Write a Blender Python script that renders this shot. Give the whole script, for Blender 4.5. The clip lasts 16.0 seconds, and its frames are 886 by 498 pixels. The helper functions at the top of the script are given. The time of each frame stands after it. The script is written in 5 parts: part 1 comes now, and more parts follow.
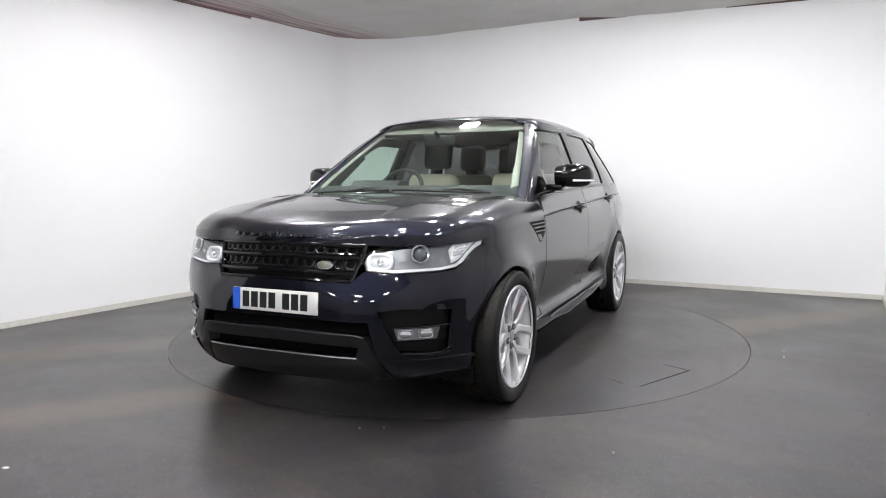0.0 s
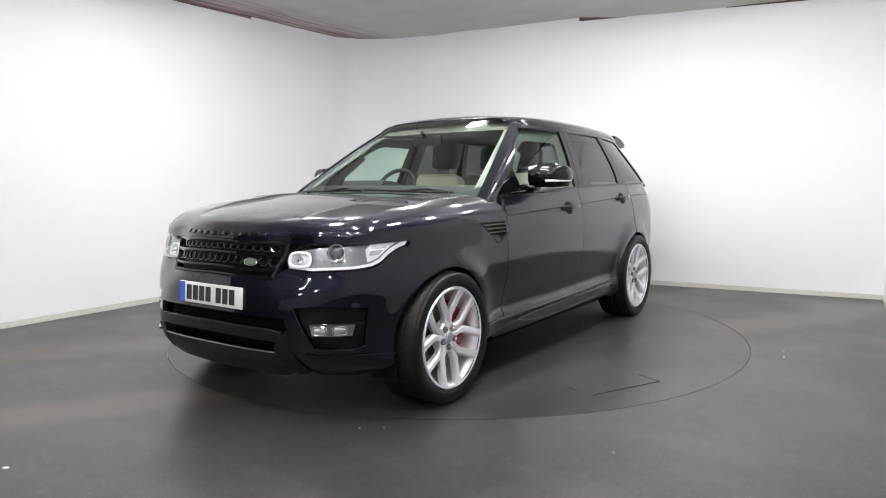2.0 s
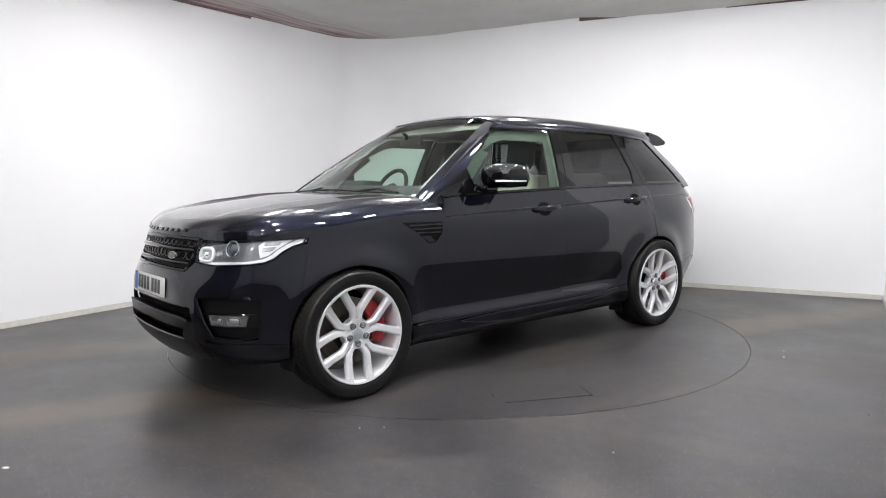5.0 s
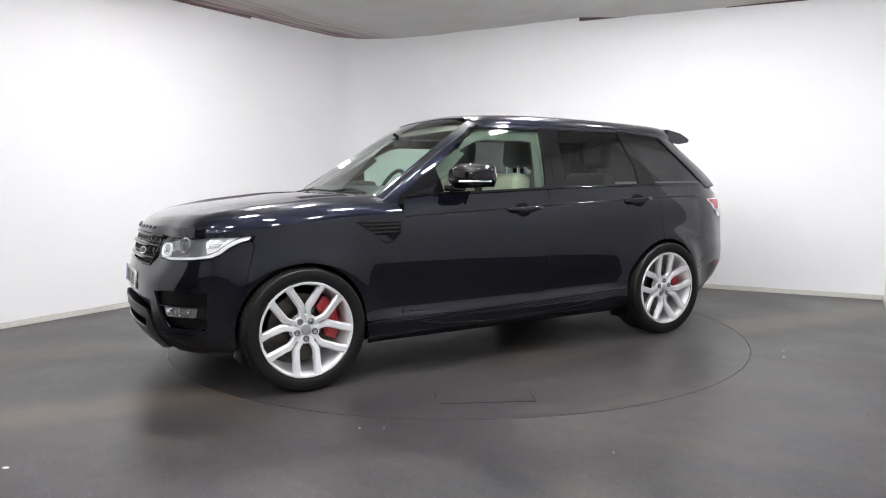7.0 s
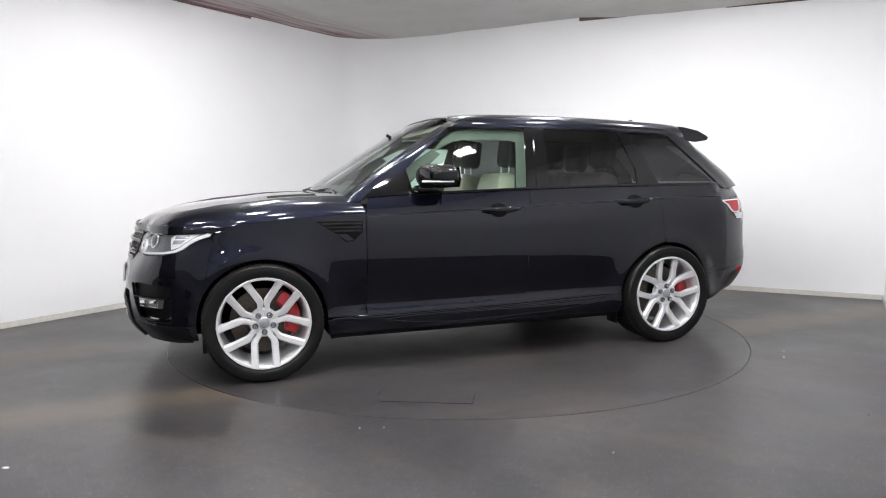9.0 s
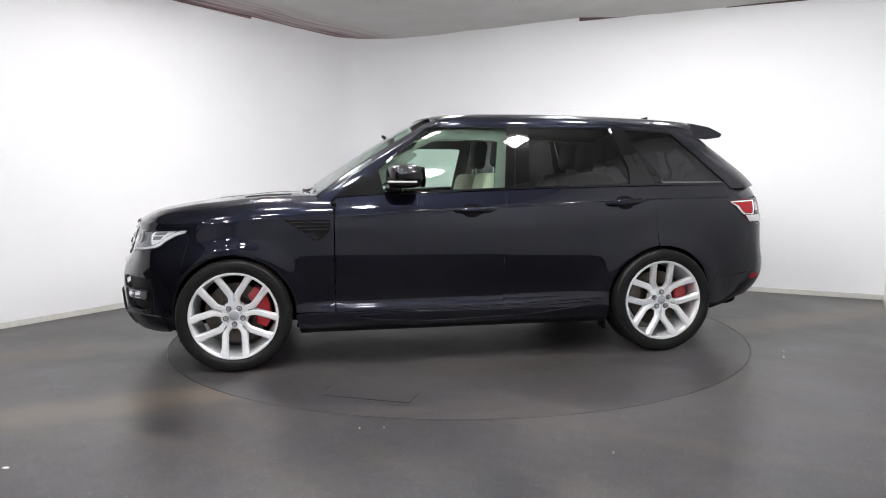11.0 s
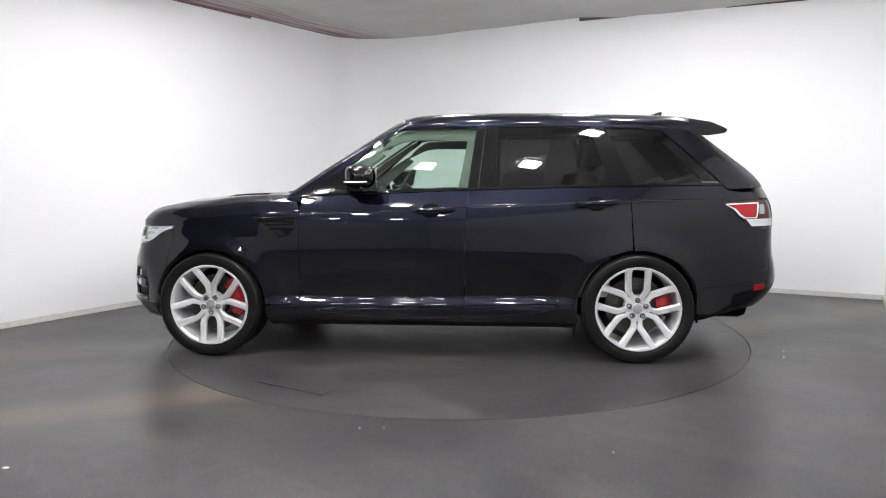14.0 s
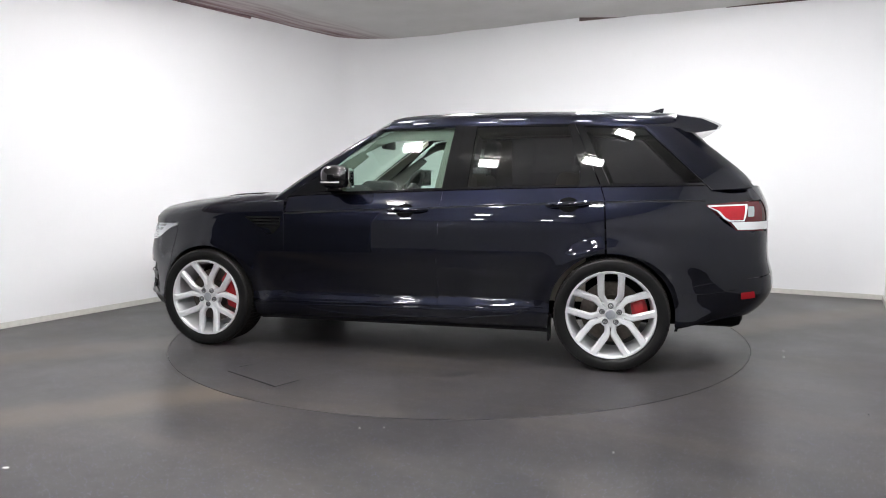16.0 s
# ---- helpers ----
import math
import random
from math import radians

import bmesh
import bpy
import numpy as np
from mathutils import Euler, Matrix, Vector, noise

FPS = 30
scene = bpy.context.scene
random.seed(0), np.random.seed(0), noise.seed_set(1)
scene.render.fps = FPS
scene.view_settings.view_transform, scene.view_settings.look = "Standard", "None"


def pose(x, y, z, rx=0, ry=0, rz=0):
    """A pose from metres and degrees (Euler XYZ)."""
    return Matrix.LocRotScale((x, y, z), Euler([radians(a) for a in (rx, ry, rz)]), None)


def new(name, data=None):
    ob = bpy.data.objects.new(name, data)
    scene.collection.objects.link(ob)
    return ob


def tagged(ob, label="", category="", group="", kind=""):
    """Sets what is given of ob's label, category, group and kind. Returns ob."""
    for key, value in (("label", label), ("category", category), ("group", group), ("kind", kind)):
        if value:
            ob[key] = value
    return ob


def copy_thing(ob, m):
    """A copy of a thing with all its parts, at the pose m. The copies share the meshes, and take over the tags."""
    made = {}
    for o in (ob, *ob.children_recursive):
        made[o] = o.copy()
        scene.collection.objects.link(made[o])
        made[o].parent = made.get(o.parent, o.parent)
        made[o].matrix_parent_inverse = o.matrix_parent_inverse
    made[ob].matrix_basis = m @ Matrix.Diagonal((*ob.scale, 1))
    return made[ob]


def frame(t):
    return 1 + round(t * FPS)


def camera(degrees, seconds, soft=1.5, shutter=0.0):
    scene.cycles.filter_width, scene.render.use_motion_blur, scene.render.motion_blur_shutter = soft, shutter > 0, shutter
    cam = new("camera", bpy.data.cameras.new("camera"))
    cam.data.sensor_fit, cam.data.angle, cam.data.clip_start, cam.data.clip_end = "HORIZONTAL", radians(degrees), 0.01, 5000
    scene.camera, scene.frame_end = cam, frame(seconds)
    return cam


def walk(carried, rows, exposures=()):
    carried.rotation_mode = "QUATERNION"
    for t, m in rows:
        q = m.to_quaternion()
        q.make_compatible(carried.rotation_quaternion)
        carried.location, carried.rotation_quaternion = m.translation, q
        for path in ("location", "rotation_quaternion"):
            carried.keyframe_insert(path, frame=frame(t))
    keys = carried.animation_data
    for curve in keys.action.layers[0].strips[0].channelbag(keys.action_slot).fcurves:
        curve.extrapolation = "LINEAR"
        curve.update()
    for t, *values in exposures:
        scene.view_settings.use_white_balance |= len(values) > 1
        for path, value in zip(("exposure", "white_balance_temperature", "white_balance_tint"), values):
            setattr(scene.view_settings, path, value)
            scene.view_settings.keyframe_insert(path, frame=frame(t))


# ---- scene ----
cam = camera(66.0, 16.0, soft=1.0)
EYE = (0.0, -5.634, 1.2133)
CAM_POSE = Matrix.Translation(EYE) @ Euler((radians(90 - 5.670), 0, radians(1.115)), "XYZ").to_matrix().to_4x4() @ pose(0, 0, 0, 0, 0, -0.378)
walk(cam, [(0.0, CAM_POSE), (16.0, CAM_POSE)], exposures=[(0.0, 0.0), (16.0, 0.0)])

# ---------------------------------------------------------------- world and lamps
world = bpy.data.worlds.new("world")
scene.world = world
world.use_nodes = True
world.node_tree.nodes["Background"].inputs[0].default_value = (0.5, 0.55, 0.6, 1)
world.node_tree.nodes["Background"].inputs[1].default_value = 0.02
LAMP_POWER = 180.0

# ---------------------------------------------------------------- materials
def mat_base(name):
    m = bpy.data.materials.new(name)
    m.use_nodes = True
    nt = m.node_tree
    return m, nt, nt.nodes["Principled BSDF"]


def node(nt, kind, **values):
    n = nt.nodes.new(kind)
    for key, value in values.items():
        n.inputs[key].default_value = value
    return n


def simple(name, colour, rough=0.5, metal=0.0, coat=0.0, grain=0.0, scale=40.0, bump=0.0, emit=None, spec=0.5):
    m, nt, b = mat_base(name)
    b.inputs["Base Color"].default_value = (*colour, 1)
    b.inputs["Roughness"].default_value = rough
    b.inputs["Metallic"].default_value = metal
    b.inputs["Coat Weight"].default_value = coat
    b.inputs["Coat Roughness"].default_value = 0.03
    b.inputs["Specular IOR Level"].default_value = 0.0 if coat >= 1.0 else spec
    tc = nt.nodes.new("ShaderNodeTexCoord")
    if grain > 0:
        n1 = node(nt, "ShaderNodeTexNoise", Scale=scale, Detail=6.0)
        n2 = node(nt, "ShaderNodeTexNoise", Scale=scale * 0.07, Detail=3.0)
        nt.links.new(tc.outputs["Object"], n1.inputs["Vector"])
        nt.links.new(tc.outputs["Object"], n2.inputs["Vector"])
        add = nt.nodes.new("ShaderNodeMath")
        nt.links.new(n1.outputs["Fac"], add.inputs[0])
        nt.links.new(n2.outputs["Fac"], add.inputs[1])
        mr = node(nt, "ShaderNodeMapRange")
        mr.inputs[1].default_value, mr.inputs[2].default_value = 0.6, 1.4
        mr.inputs[3].default_value, mr.inputs[4].default_value = 1 - grain, 1 + grain
        nt.links.new(add.outputs[0], mr.inputs[0])
        mul = nt.nodes.new("ShaderNodeVectorMath")
        mul.operation = "SCALE"
        mul.inputs[0].default_value = colour
        nt.links.new(mr.outputs[0], mul.inputs["Scale"])
        nt.links.new(mul.outputs[0], b.inputs["Base Color"])
        if bump > 0:
            bp = node(nt, "ShaderNodeBump", Strength=bump, Distance=0.002)
            nt.links.new(n1.outputs["Fac"], bp.inputs["Height"])
            nt.links.new(bp.outputs[0], b.inputs["Normal"])
    if emit:
        b.inputs["Emission Color"].default_value = (*emit[:3], 1)
        b.inputs["Emission Strength"].default_value = emit[3]
    return m


def glass(name, tint, gloss=1.0, base=0.045):
    """Thin pane: coloured see-through with a gloss that grows at grazing angles."""
    m = bpy.data.materials.new(name)
    m.use_nodes = True
    nt = m.node_tree
    nt.nodes.clear()
    out = nt.nodes.new("ShaderNodeOutputMaterial")
    mix = nt.nodes.new("ShaderNodeMixShader")
    tr = nt.nodes.new("ShaderNodeBsdfTransparent")
    gl = nt.nodes.new("ShaderNodeBsdfGlossy")
    lw = node(nt, "ShaderNodeLayerWeight", Blend=0.5)
    pw = nt.nodes.new("ShaderNodeMath")
    pw.operation = "POWER"
    pw.inputs[1].default_value = 5.0
    ma = nt.nodes.new("ShaderNodeMath")
    ma.operation = "MULTIPLY_ADD"
    ma.inputs[1].default_value, ma.inputs[2].default_value = 1 - base, base
    tr.inputs[0].default_value = (*tint, 1)
    gl.inputs["Color"].default_value = (gloss, gloss, gloss, 1)
    gl.inputs["Roughness"].default_value = 0.012
    nt.links.new(lw.outputs["Facing"], pw.inputs[0])
    nt.links.new(pw.outputs[0], ma.inputs[0])
    nt.links.new(ma.outputs[0], mix.inputs[0])
    nt.links.new(tr.outputs[0], mix.inputs[1])
    nt.links.new(gl.outputs[0], mix.inputs[2])
    nt.links.new(mix.outputs[0], out.inputs[0])
    return m


def paint_material():
    m, nt, b = mat_base("navy_metallic_paint")
    tc = nt.nodes.new("ShaderNodeTexCoord")
    v = node(nt, "ShaderNodeTexVoronoi", Scale=1500.0)
    nt.links.new(tc.outputs["Object"], v.inputs["Vector"])
    ramp = nt.nodes.new("ShaderNodeMixRGB")
    ramp.inputs[1].default_value = (0.0024, 0.003, 0.0062, 1)
    ramp.inputs[2].default_value = (0.0070, 0.0085, 0.0200, 1)
    nt.links.new(v.outputs["Color"], ramp.inputs[0])
    nt.links.new(ramp.outputs[0], b.inputs["Base Color"])
    b.inputs["Metallic"].default_value = 0.85
    b.inputs["Roughness"].default_value = 0.34
    b.inputs["Coat Weight"].default_value = 1.0
    b.inputs["Coat Roughness"].default_value = 0.015
    b.inputs["Coat IOR"].default_value = 1.5
    b.inputs["Specular IOR Level"].default_value = 0.0
    return m


def wall_material():
    m, nt, b = mat_base("white_wall_paint")
    tc = nt.nodes.new("ShaderNodeTexCoord")
    n1 = node(nt, "ShaderNodeTexNoise", Scale=0.9, Detail=4.0)
    n2 = node(nt, "ShaderNodeTexNoise", Scale=55.0, Detail=4.0)
    for n in (n1, n2):
        nt.links.new(tc.outputs["Object"], n.inputs["Vector"])
    mix = nt.nodes.new("ShaderNodeMixRGB")
    mix.inputs[1].default_value = (0.80, 0.805, 0.82, 1)
    mix.inputs[2].default_value = (0.86, 0.865, 0.875, 1)
    nt.links.new(n1.outputs["Fac"], mix.inputs[0])
    nt.links.new(mix.outputs[0], b.inputs["Base Color"])
    bp = node(nt, "ShaderNodeBump", Strength=0.15, Distance=0.001)
    nt.links.new(n2.outputs["Fac"], bp.inputs["Height"])
    nt.links.new(bp.outputs[0], b.inputs["Normal"])
    b.inputs["Roughness"].default_value = 0.6
    return m


def floor_material(name, dust, tracks=()):
    """Dark speckled rubber floor; dust: strength of the tan dust stains; tracks: distances of dusty wheel tracks along one direction."""
    m, nt, b = mat_base(name)
    tc = nt.nodes.new("ShaderNodeTexCoord")
    big = node(nt, "ShaderNodeTexNoise", Scale=0.8, Detail=5.0, Roughness=0.6)
    fine = node(nt, "ShaderNodeTexNoise", Scale=160.0, Detail=3.0)
    smear = node(nt, "ShaderNodeTexNoise", Scale=1.0, Detail=5.0, Roughness=0.65)
    stretch = nt.nodes.new("ShaderNodeMapping")
    stretch.inputs["Rotation"].default_value = (0, 0, radians(24))
    stretch.inputs["Scale"].default_value = (0.7, 3.2, 1.0)
    nt.links.new(tc.outputs["Object"], stretch.inputs["Vector"])
    nt.links.new(stretch.outputs[0], smear.inputs["Vector"])
    for n in (big, fine):
        nt.links.new(tc.outputs["Object"], n.inputs["Vector"])
    base = nt.nodes.new("ShaderNodeMixRGB")
    base.inputs[1].default_value = (0.0125, 0.0120, 0.0130, 1)
    base.inputs[2].default_value = (0.055, 0.050, 0.049, 1)
    mid = node(nt, "ShaderNodeTexNoise", Scale=9.0, Detail=8.0, Roughness=0.75)
    nt.links.new(tc.outputs["Object"], mid.inputs["Vector"])
    blend = nt.nodes.new("ShaderNodeMixRGB")
    blend.blend_type = "OVERLAY"
    blend.inputs[0].default_value = 0.85
    nt.links.new(big.outputs["Fac"], blend.inputs[1])
    nt.links.new(mid.outputs["Fac"], blend.inputs[2])
    spread = node(nt, "ShaderNodeMapRange")
    spread.inputs[1].default_value, spread.inputs[2].default_value = 0.25, 0.74
    nt.links.new(blend.outputs[0], spread.inputs[0])
    nt.links.new(spread.outputs[0], base.inputs[0])
    # flecks
    fl = node(nt, "ShaderNodeTexVoronoi", Scale=105.0)
    nt.links.new(tc.outputs["Object"], fl.inputs["Vector"])
    lt = nt.nodes.new("ShaderNodeMath")
    lt.operation = "LESS_THAN"
    lt.inputs[1].default_value = 0.23
    nt.links.new(fl.outputs["Distance"], lt.inputs[0])
    sep = nt.nodes.new("ShaderNodeSeparateColor")
    nt.links.new(fl.outputs["Color"], sep.inputs[0])
    pick = nt.nodes.new("ShaderNodeMath")
    pick.operation = "GREATER_THAN"
    pick.inputs[1].default_value = 0.66
    nt.links.new(sep.outputs[0], pick.inputs[0])
    both = nt.nodes.new("ShaderNodeMath")
    both.operation = "MULTIPLY"
    nt.links.new(lt.outputs[0], both.inputs[0])
    nt.links.new(pick.outputs[0], both.inputs[1])
    fleck = nt.nodes.new("ShaderNodeMixRGB")
    fleck.inputs[1].default_value = (0.085, 0.095, 0.29, 1)
    fleck.inputs[2].default_value = (0.25, 0.25, 0.29, 1)
    nt.links.new(sep.outputs[1], fleck.inputs[0])
    m1 = nt.nodes.new("ShaderNodeMixRGB")
    nt.links.new(both.outputs[0], m1.inputs[0])
    nt.links.new(base.outputs[0], m1.inputs[1])
    nt.links.new(fleck.outputs[0], m1.inputs[2])
    # dust
    mr = node(nt, "ShaderNodeMapRange")
    mr.inputs[1].default_value, mr.inputs[2].default_value = 0.50, 0.78
    mr.inputs[3].default_value, mr.inputs[4].default_value = 0.0, dust
    nt.links.new(smear.outputs["Fac"], mr.inputs[0])
    cover = mr.outputs[0]
    for at_, strength in tracks:
        dot = nt.nodes.new("ShaderNodeVectorMath")
        dot.operation = "DOT_PRODUCT"
        dot.inputs[1].default_value = (0.805, -0.593, 0.0)
        nt.links.new(tc.outputs["Object"], dot.inputs[0])
        wob = nt.nodes.new("ShaderNodeMath")
        wob.operation = "MULTIPLY_ADD"
        wob.inputs[1].default_value, wob.inputs[2].default_value = 0.30, -at_ - 0.15
        nt.links.new(smear.outputs["Fac"], wob.inputs[0])
        tot = nt.nodes.new("ShaderNodeMath")
        nt.links.new(dot.outputs["Value"], tot.inputs[0])
        nt.links.new(wob.outputs[0], tot.inputs[1])
        ab = nt.nodes.new("ShaderNodeMath")
        ab.operation = "ABSOLUTE"
        nt.links.new(tot.outputs[0], ab.inputs[0])
        fall = node(nt, "ShaderNodeMapRange")
        fall.interpolation_type = "SMOOTHSTEP"
        fall.inputs[1].default_value, fall.inputs[2].default_value = 0.06, 0.32
        fall.inputs[3].default_value, fall.inputs[4].default_value = strength, 0.0
        nt.links.new(ab.outputs[0], fall.inputs[0])
        patch = node(nt, "ShaderNodeMapRange")
        patch.inputs[1].default_value, patch.inputs[2].default_value = 0.30, 0.62
        patch.inputs[3].default_value, patch.inputs[4].default_value = 0.55, 1.0
        nt.links.new(big.outputs["Fac"], patch.inputs[0])
        keep = nt.nodes.new("ShaderNodeMath")
        keep.operation = "MULTIPLY"
        nt.links.new(fall.outputs[0], keep.inputs[0])
        nt.links.new(patch.outputs[0], keep.inputs[1])
        mx = nt.nodes.new("ShaderNodeMath")
        mx.operation = "MAXIMUM"
        nt.links.new(cover, mx.inputs[0])
        nt.links.new(keep.outputs[0], mx.inputs[1])
        cover = mx.outputs[0]
    m2 = nt.nodes.new("ShaderNodeMixRGB")
    m2.inputs[2].default_value = (0.135, 0.107, 0.074, 1)
    nt.links.new(cover, m2.inputs[0])
    nt.links.new(m1.outputs[0], m2.inputs[1])
    nt.links.new(m2.outputs[0], b.inputs["Base Color"])
    rr = node(nt, "ShaderNodeMapRange")
    rr.inputs[1].default_value, rr.inputs[2].default_value = 0.30, 0.70
    rr.inputs[3].default_value, rr.inputs[4].default_value = 0.28, 0.46
    nt.links.new(big.outputs["Fac"], rr.inputs[0])
    nt.links.new(rr.outputs[0], b.inputs["Roughness"])
    bp = node(nt, "ShaderNodeBump", Strength=0.25, Distance=0.001)
    nt.links.new(fine.outputs["Fac"], bp.inputs["Height"])
    nt.links.new(bp.outputs[0], b.inputs["Normal"])
    return m


PAINT = paint_material()
WALL = wall_material()
FLOOR = floor_material("speckled_rubber_floor", 0.26, ((3.96, 0.42), (5.44, 0.66)))
TABLE = floor_material("turntable_rubber", 0.36)
SKIRT = simple("skirting_paint", (0.62, 0.61, 0.57), 0.5, grain=0.12, scale=30)
def ceiling_material():
    """Grey plaster that turns into streaky maroon sheet along the side wall."""
    m, nt, b = mat_base("grey_ceiling")
    tc = nt.nodes.new("ShaderNodeTexCoord")
    sep = nt.nodes.new("ShaderNodeSeparateXYZ")
    nt.links.new(tc.outputs["Object"], sep.inputs[0])
    st = nt.nodes.new("ShaderNodeMapping")
    st.inputs["Scale"].default_value = (14.0, 0.9, 1.0)
    nt.links.new(tc.outputs["Object"], st.inputs["Vector"])
    streak = node(nt, "ShaderNodeTexNoise", Scale=1.0, Detail=4.0)
    nt.links.new(st.outputs[0], streak.inputs["Vector"])
    blot = node(nt, "ShaderNodeTexNoise", Scale=2.2, Detail=6.0)
    nt.links.new(tc.outputs["Object"], blot.inputs["Vector"])
    grey = nt.nodes.new("ShaderNodeMixRGB")
    grey.inputs[1].default_value = (0.50, 0.49, 0.47, 1)
    grey.inputs[2].default_value = (0.63, 0.62, 0.60, 1)
    nt.links.new(blot.outputs["Fac"], grey.inputs[0])
    red = nt.nodes.new("ShaderNodeMixRGB")
    red.inputs[1].default_value = (0.22, 0.12, 0.13, 1)
    red.inputs[2].default_value = (0.52, 0.44, 0.44, 1)
    mr0 = node(nt, "ShaderNodeMapRange")
    mr0.inputs[1].default_value, mr0.inputs[2].default_value = 0.38, 0.62
    nt.links.new(streak.outputs["Fac"], mr0.inputs[0])
    nt.links.new(mr0.outputs[0], red.inputs[0])
    mr = node(nt, "ShaderNodeMapRange")
    mr.interpolation_type = "SMOOTHSTEP"
    mr.inputs[1].default_value, mr.inputs[2].default_value = -0.05, 0.80
    mr.inputs[3].default_value, mr.inputs[4].default_value = 1.0, 0.0
    nt.links.new(sep.outputs[0], mr.inputs[0])
    mix = nt.nodes.new("ShaderNodeMixRGB")
    nt.links.new(mr.outputs[0], mix.inputs[0])
    nt.links.new(grey.outputs[0], mix.inputs[1])
    nt.links.new(red.outputs[0], mix.inputs[2])
    nt.links.new(mix.outputs[0], b.inputs["Base Color"])
    b.inputs["Roughness"].default_value = 0.85
    bp = node(nt, "ShaderNodeBump", Strength=0.4, Distance=0.01)
    nt.links.new(blot.outputs["Fac"], bp.inputs["Height"])
    nt.links.new(bp.outputs[0], b.inputs["Normal"])
    return m


CEIL = ceiling_material()
# Grey of the unseen walls, chosen to dim the car's reflections.
GREYW = simple("unseen_wall_reflection_grey", (0.40, 0.40, 0.41), 0.6, grain=0.1, scale=20)
DARKW = simple("unseen_panel_dark_grey", (0.06, 0.06, 0.063), 0.9, grain=0.15, scale=12)
MAROON = simple("maroon_roof_sheet", (0.20, 0.12, 0.13), 0.6, grain=0.25, scale=14)
BEAM = simple("dark_beam", (0.10, 0.07, 0.065), 0.7, grain=0.2)
GAPM = simple("dark_joint_and_crease_shade", (0.008, 0.008, 0.008), 0.9)
RUBBER = simple("tyre_rubber", (0.006, 0.006, 0.006), 0.45, grain=0.25, scale=60, bump=0.2, spec=0.25)
TREAD = simple("dusty_tread_rubber", (0.011, 0.009, 0.007), 0.8, grain=0.35, scale=45, bump=0.3, spec=0.2)
SILVER = simple("silver_alloy", (0.80, 0.81, 0.825), 0.30, 0.45, 0.4, grain=0.04, scale=120)
STEEL = simple("brake_disc_steel", (0.13, 0.115, 0.10), 0.4, 1.0, grain=0.3, scale=50)
RED = simple("red_caliper_paint", (0.45, 0.012, 0.02), 0.3, 0, 0.6, grain=0.06)
BLACKG = simple("gloss_black_trim", (0.002, 0.002, 0.0025), 0.12, 0, 1.0)
BLACKM = simple("black_plastic", (0.004, 0.004, 0.0045), 0.45, grain=0.15, scale=200, spec=0.2)
DARK = simple("underbody_and_recess_shade", (0.003, 0.003, 0.003), 0.8, spec=0.1)
CHROME = simple("chrome", (0.85, 0.86, 0.88), 0.06, 1.0)
LAMPW = simple("headlamp_reflector", (0.72, 0.73, 0.75), 0.20, 0.7, 0.3)
LAMPG = simple("headlamp_bezel_grey", (0.19, 0.195, 0.205), 0.30, 0.6, 0.3)
DAYLIGHT = simple("daytime_light_white", (0.80, 0.81, 0.82), 0.2, 0.0, 0.6)
TAILRED = simple("tail_lamp_red", (0.40, 0.012, 0.02), 0.15, 0, 1.0)
TAILDK = simple("tail_lamp_smoked", (0.10, 0.016, 0.02), 0.12, 0, 1.0)
PLATEW = simple("plate_white", (0.66, 0.66, 0.64), 0.35, grain=0.03)
PLATEB = simple("plate_blue", (0.02, 0.10, 0.55), 0.35)
INK = simple("plate_black", (0.01, 0.01, 0.01), 0.4)
BADGE = simple("badge_silver_green", (0.16, 0.18, 0.14), 0.25, 0.4, grain=0.2, scale=150)
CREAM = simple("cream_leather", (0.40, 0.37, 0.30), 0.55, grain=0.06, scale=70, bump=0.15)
# One lining in two tones: headliner darkened for shade, windscreen pillars lightened.
CREAMH = simple("pale_headliner_shaded", (0.24, 0.235, 0.205), 0.9, grain=0.05, scale=200)
CREAMP = simple("pale_pillar_trim_lit", (0.30, 0.30, 0.265), 0.8, grain=0.05, scale=200)
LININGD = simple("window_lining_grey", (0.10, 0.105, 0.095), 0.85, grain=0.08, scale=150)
DASH = simple("dark_dashboard", (0.018, 0.020, 0.021), 0.6, grain=0.10, scale=60, spec=0.3)
SKIDHI = simple("skid_highlight_silver", (0.5, 0.5, 0.5), 0.3, 0.9)
CLEAR = glass("green_tinted_glass", (0.74, 0.88, 0.80))
SHIELD = glass("windscreen_glass", (0.72, 0.84, 0.77))
PRIV = glass("privacy_glass", (0.13, 0.13, 0.135))
LENS = glass("clear_lens", (0.93, 0.95, 0.96))
MIRROR = simple("mirror_glass", (0.9, 0.9, 0.9), 0.01, 1.0)

# ---------------------------------------------------------------- mesh helpers
def link(name, bm, material, parent=None, label="", smooth=True):
    me = bpy.data.meshes.new(name)
    bm.normal_update()
    bm.to_mesh(me)
    bm.free()
    me.materials.append(material)
    if smooth:
        for f in me.polygons:
            f.use_smooth = True
        me.set_sharp_from_angle(angle=radians(35))
    ob = new(name, me)
    ob.parent = parent
    if label:
        tagged(ob, label)
    return ob


def part(name, bm, material, parent, label="", smooth=True):
    return link(name, bm, material, parent, label, smooth)


def add_box(bm, lo, hi, bevel=0.0, m=None, seg=2):
    sub = bmesh.new()
    bmesh.ops.create_cube(sub, size=1.0)
    for v in sub.verts:
        v.co = Vector([lo[i] + (v.co[i] + 0.5) * (hi[i] - lo[i]) for i in range(3)])
    if bevel > 0:
        bmesh.ops.bevel(sub, geom=sub.edges[:], offset=bevel, segments=seg, affect="EDGES", profile=0.5)
    join(bm, sub, m)


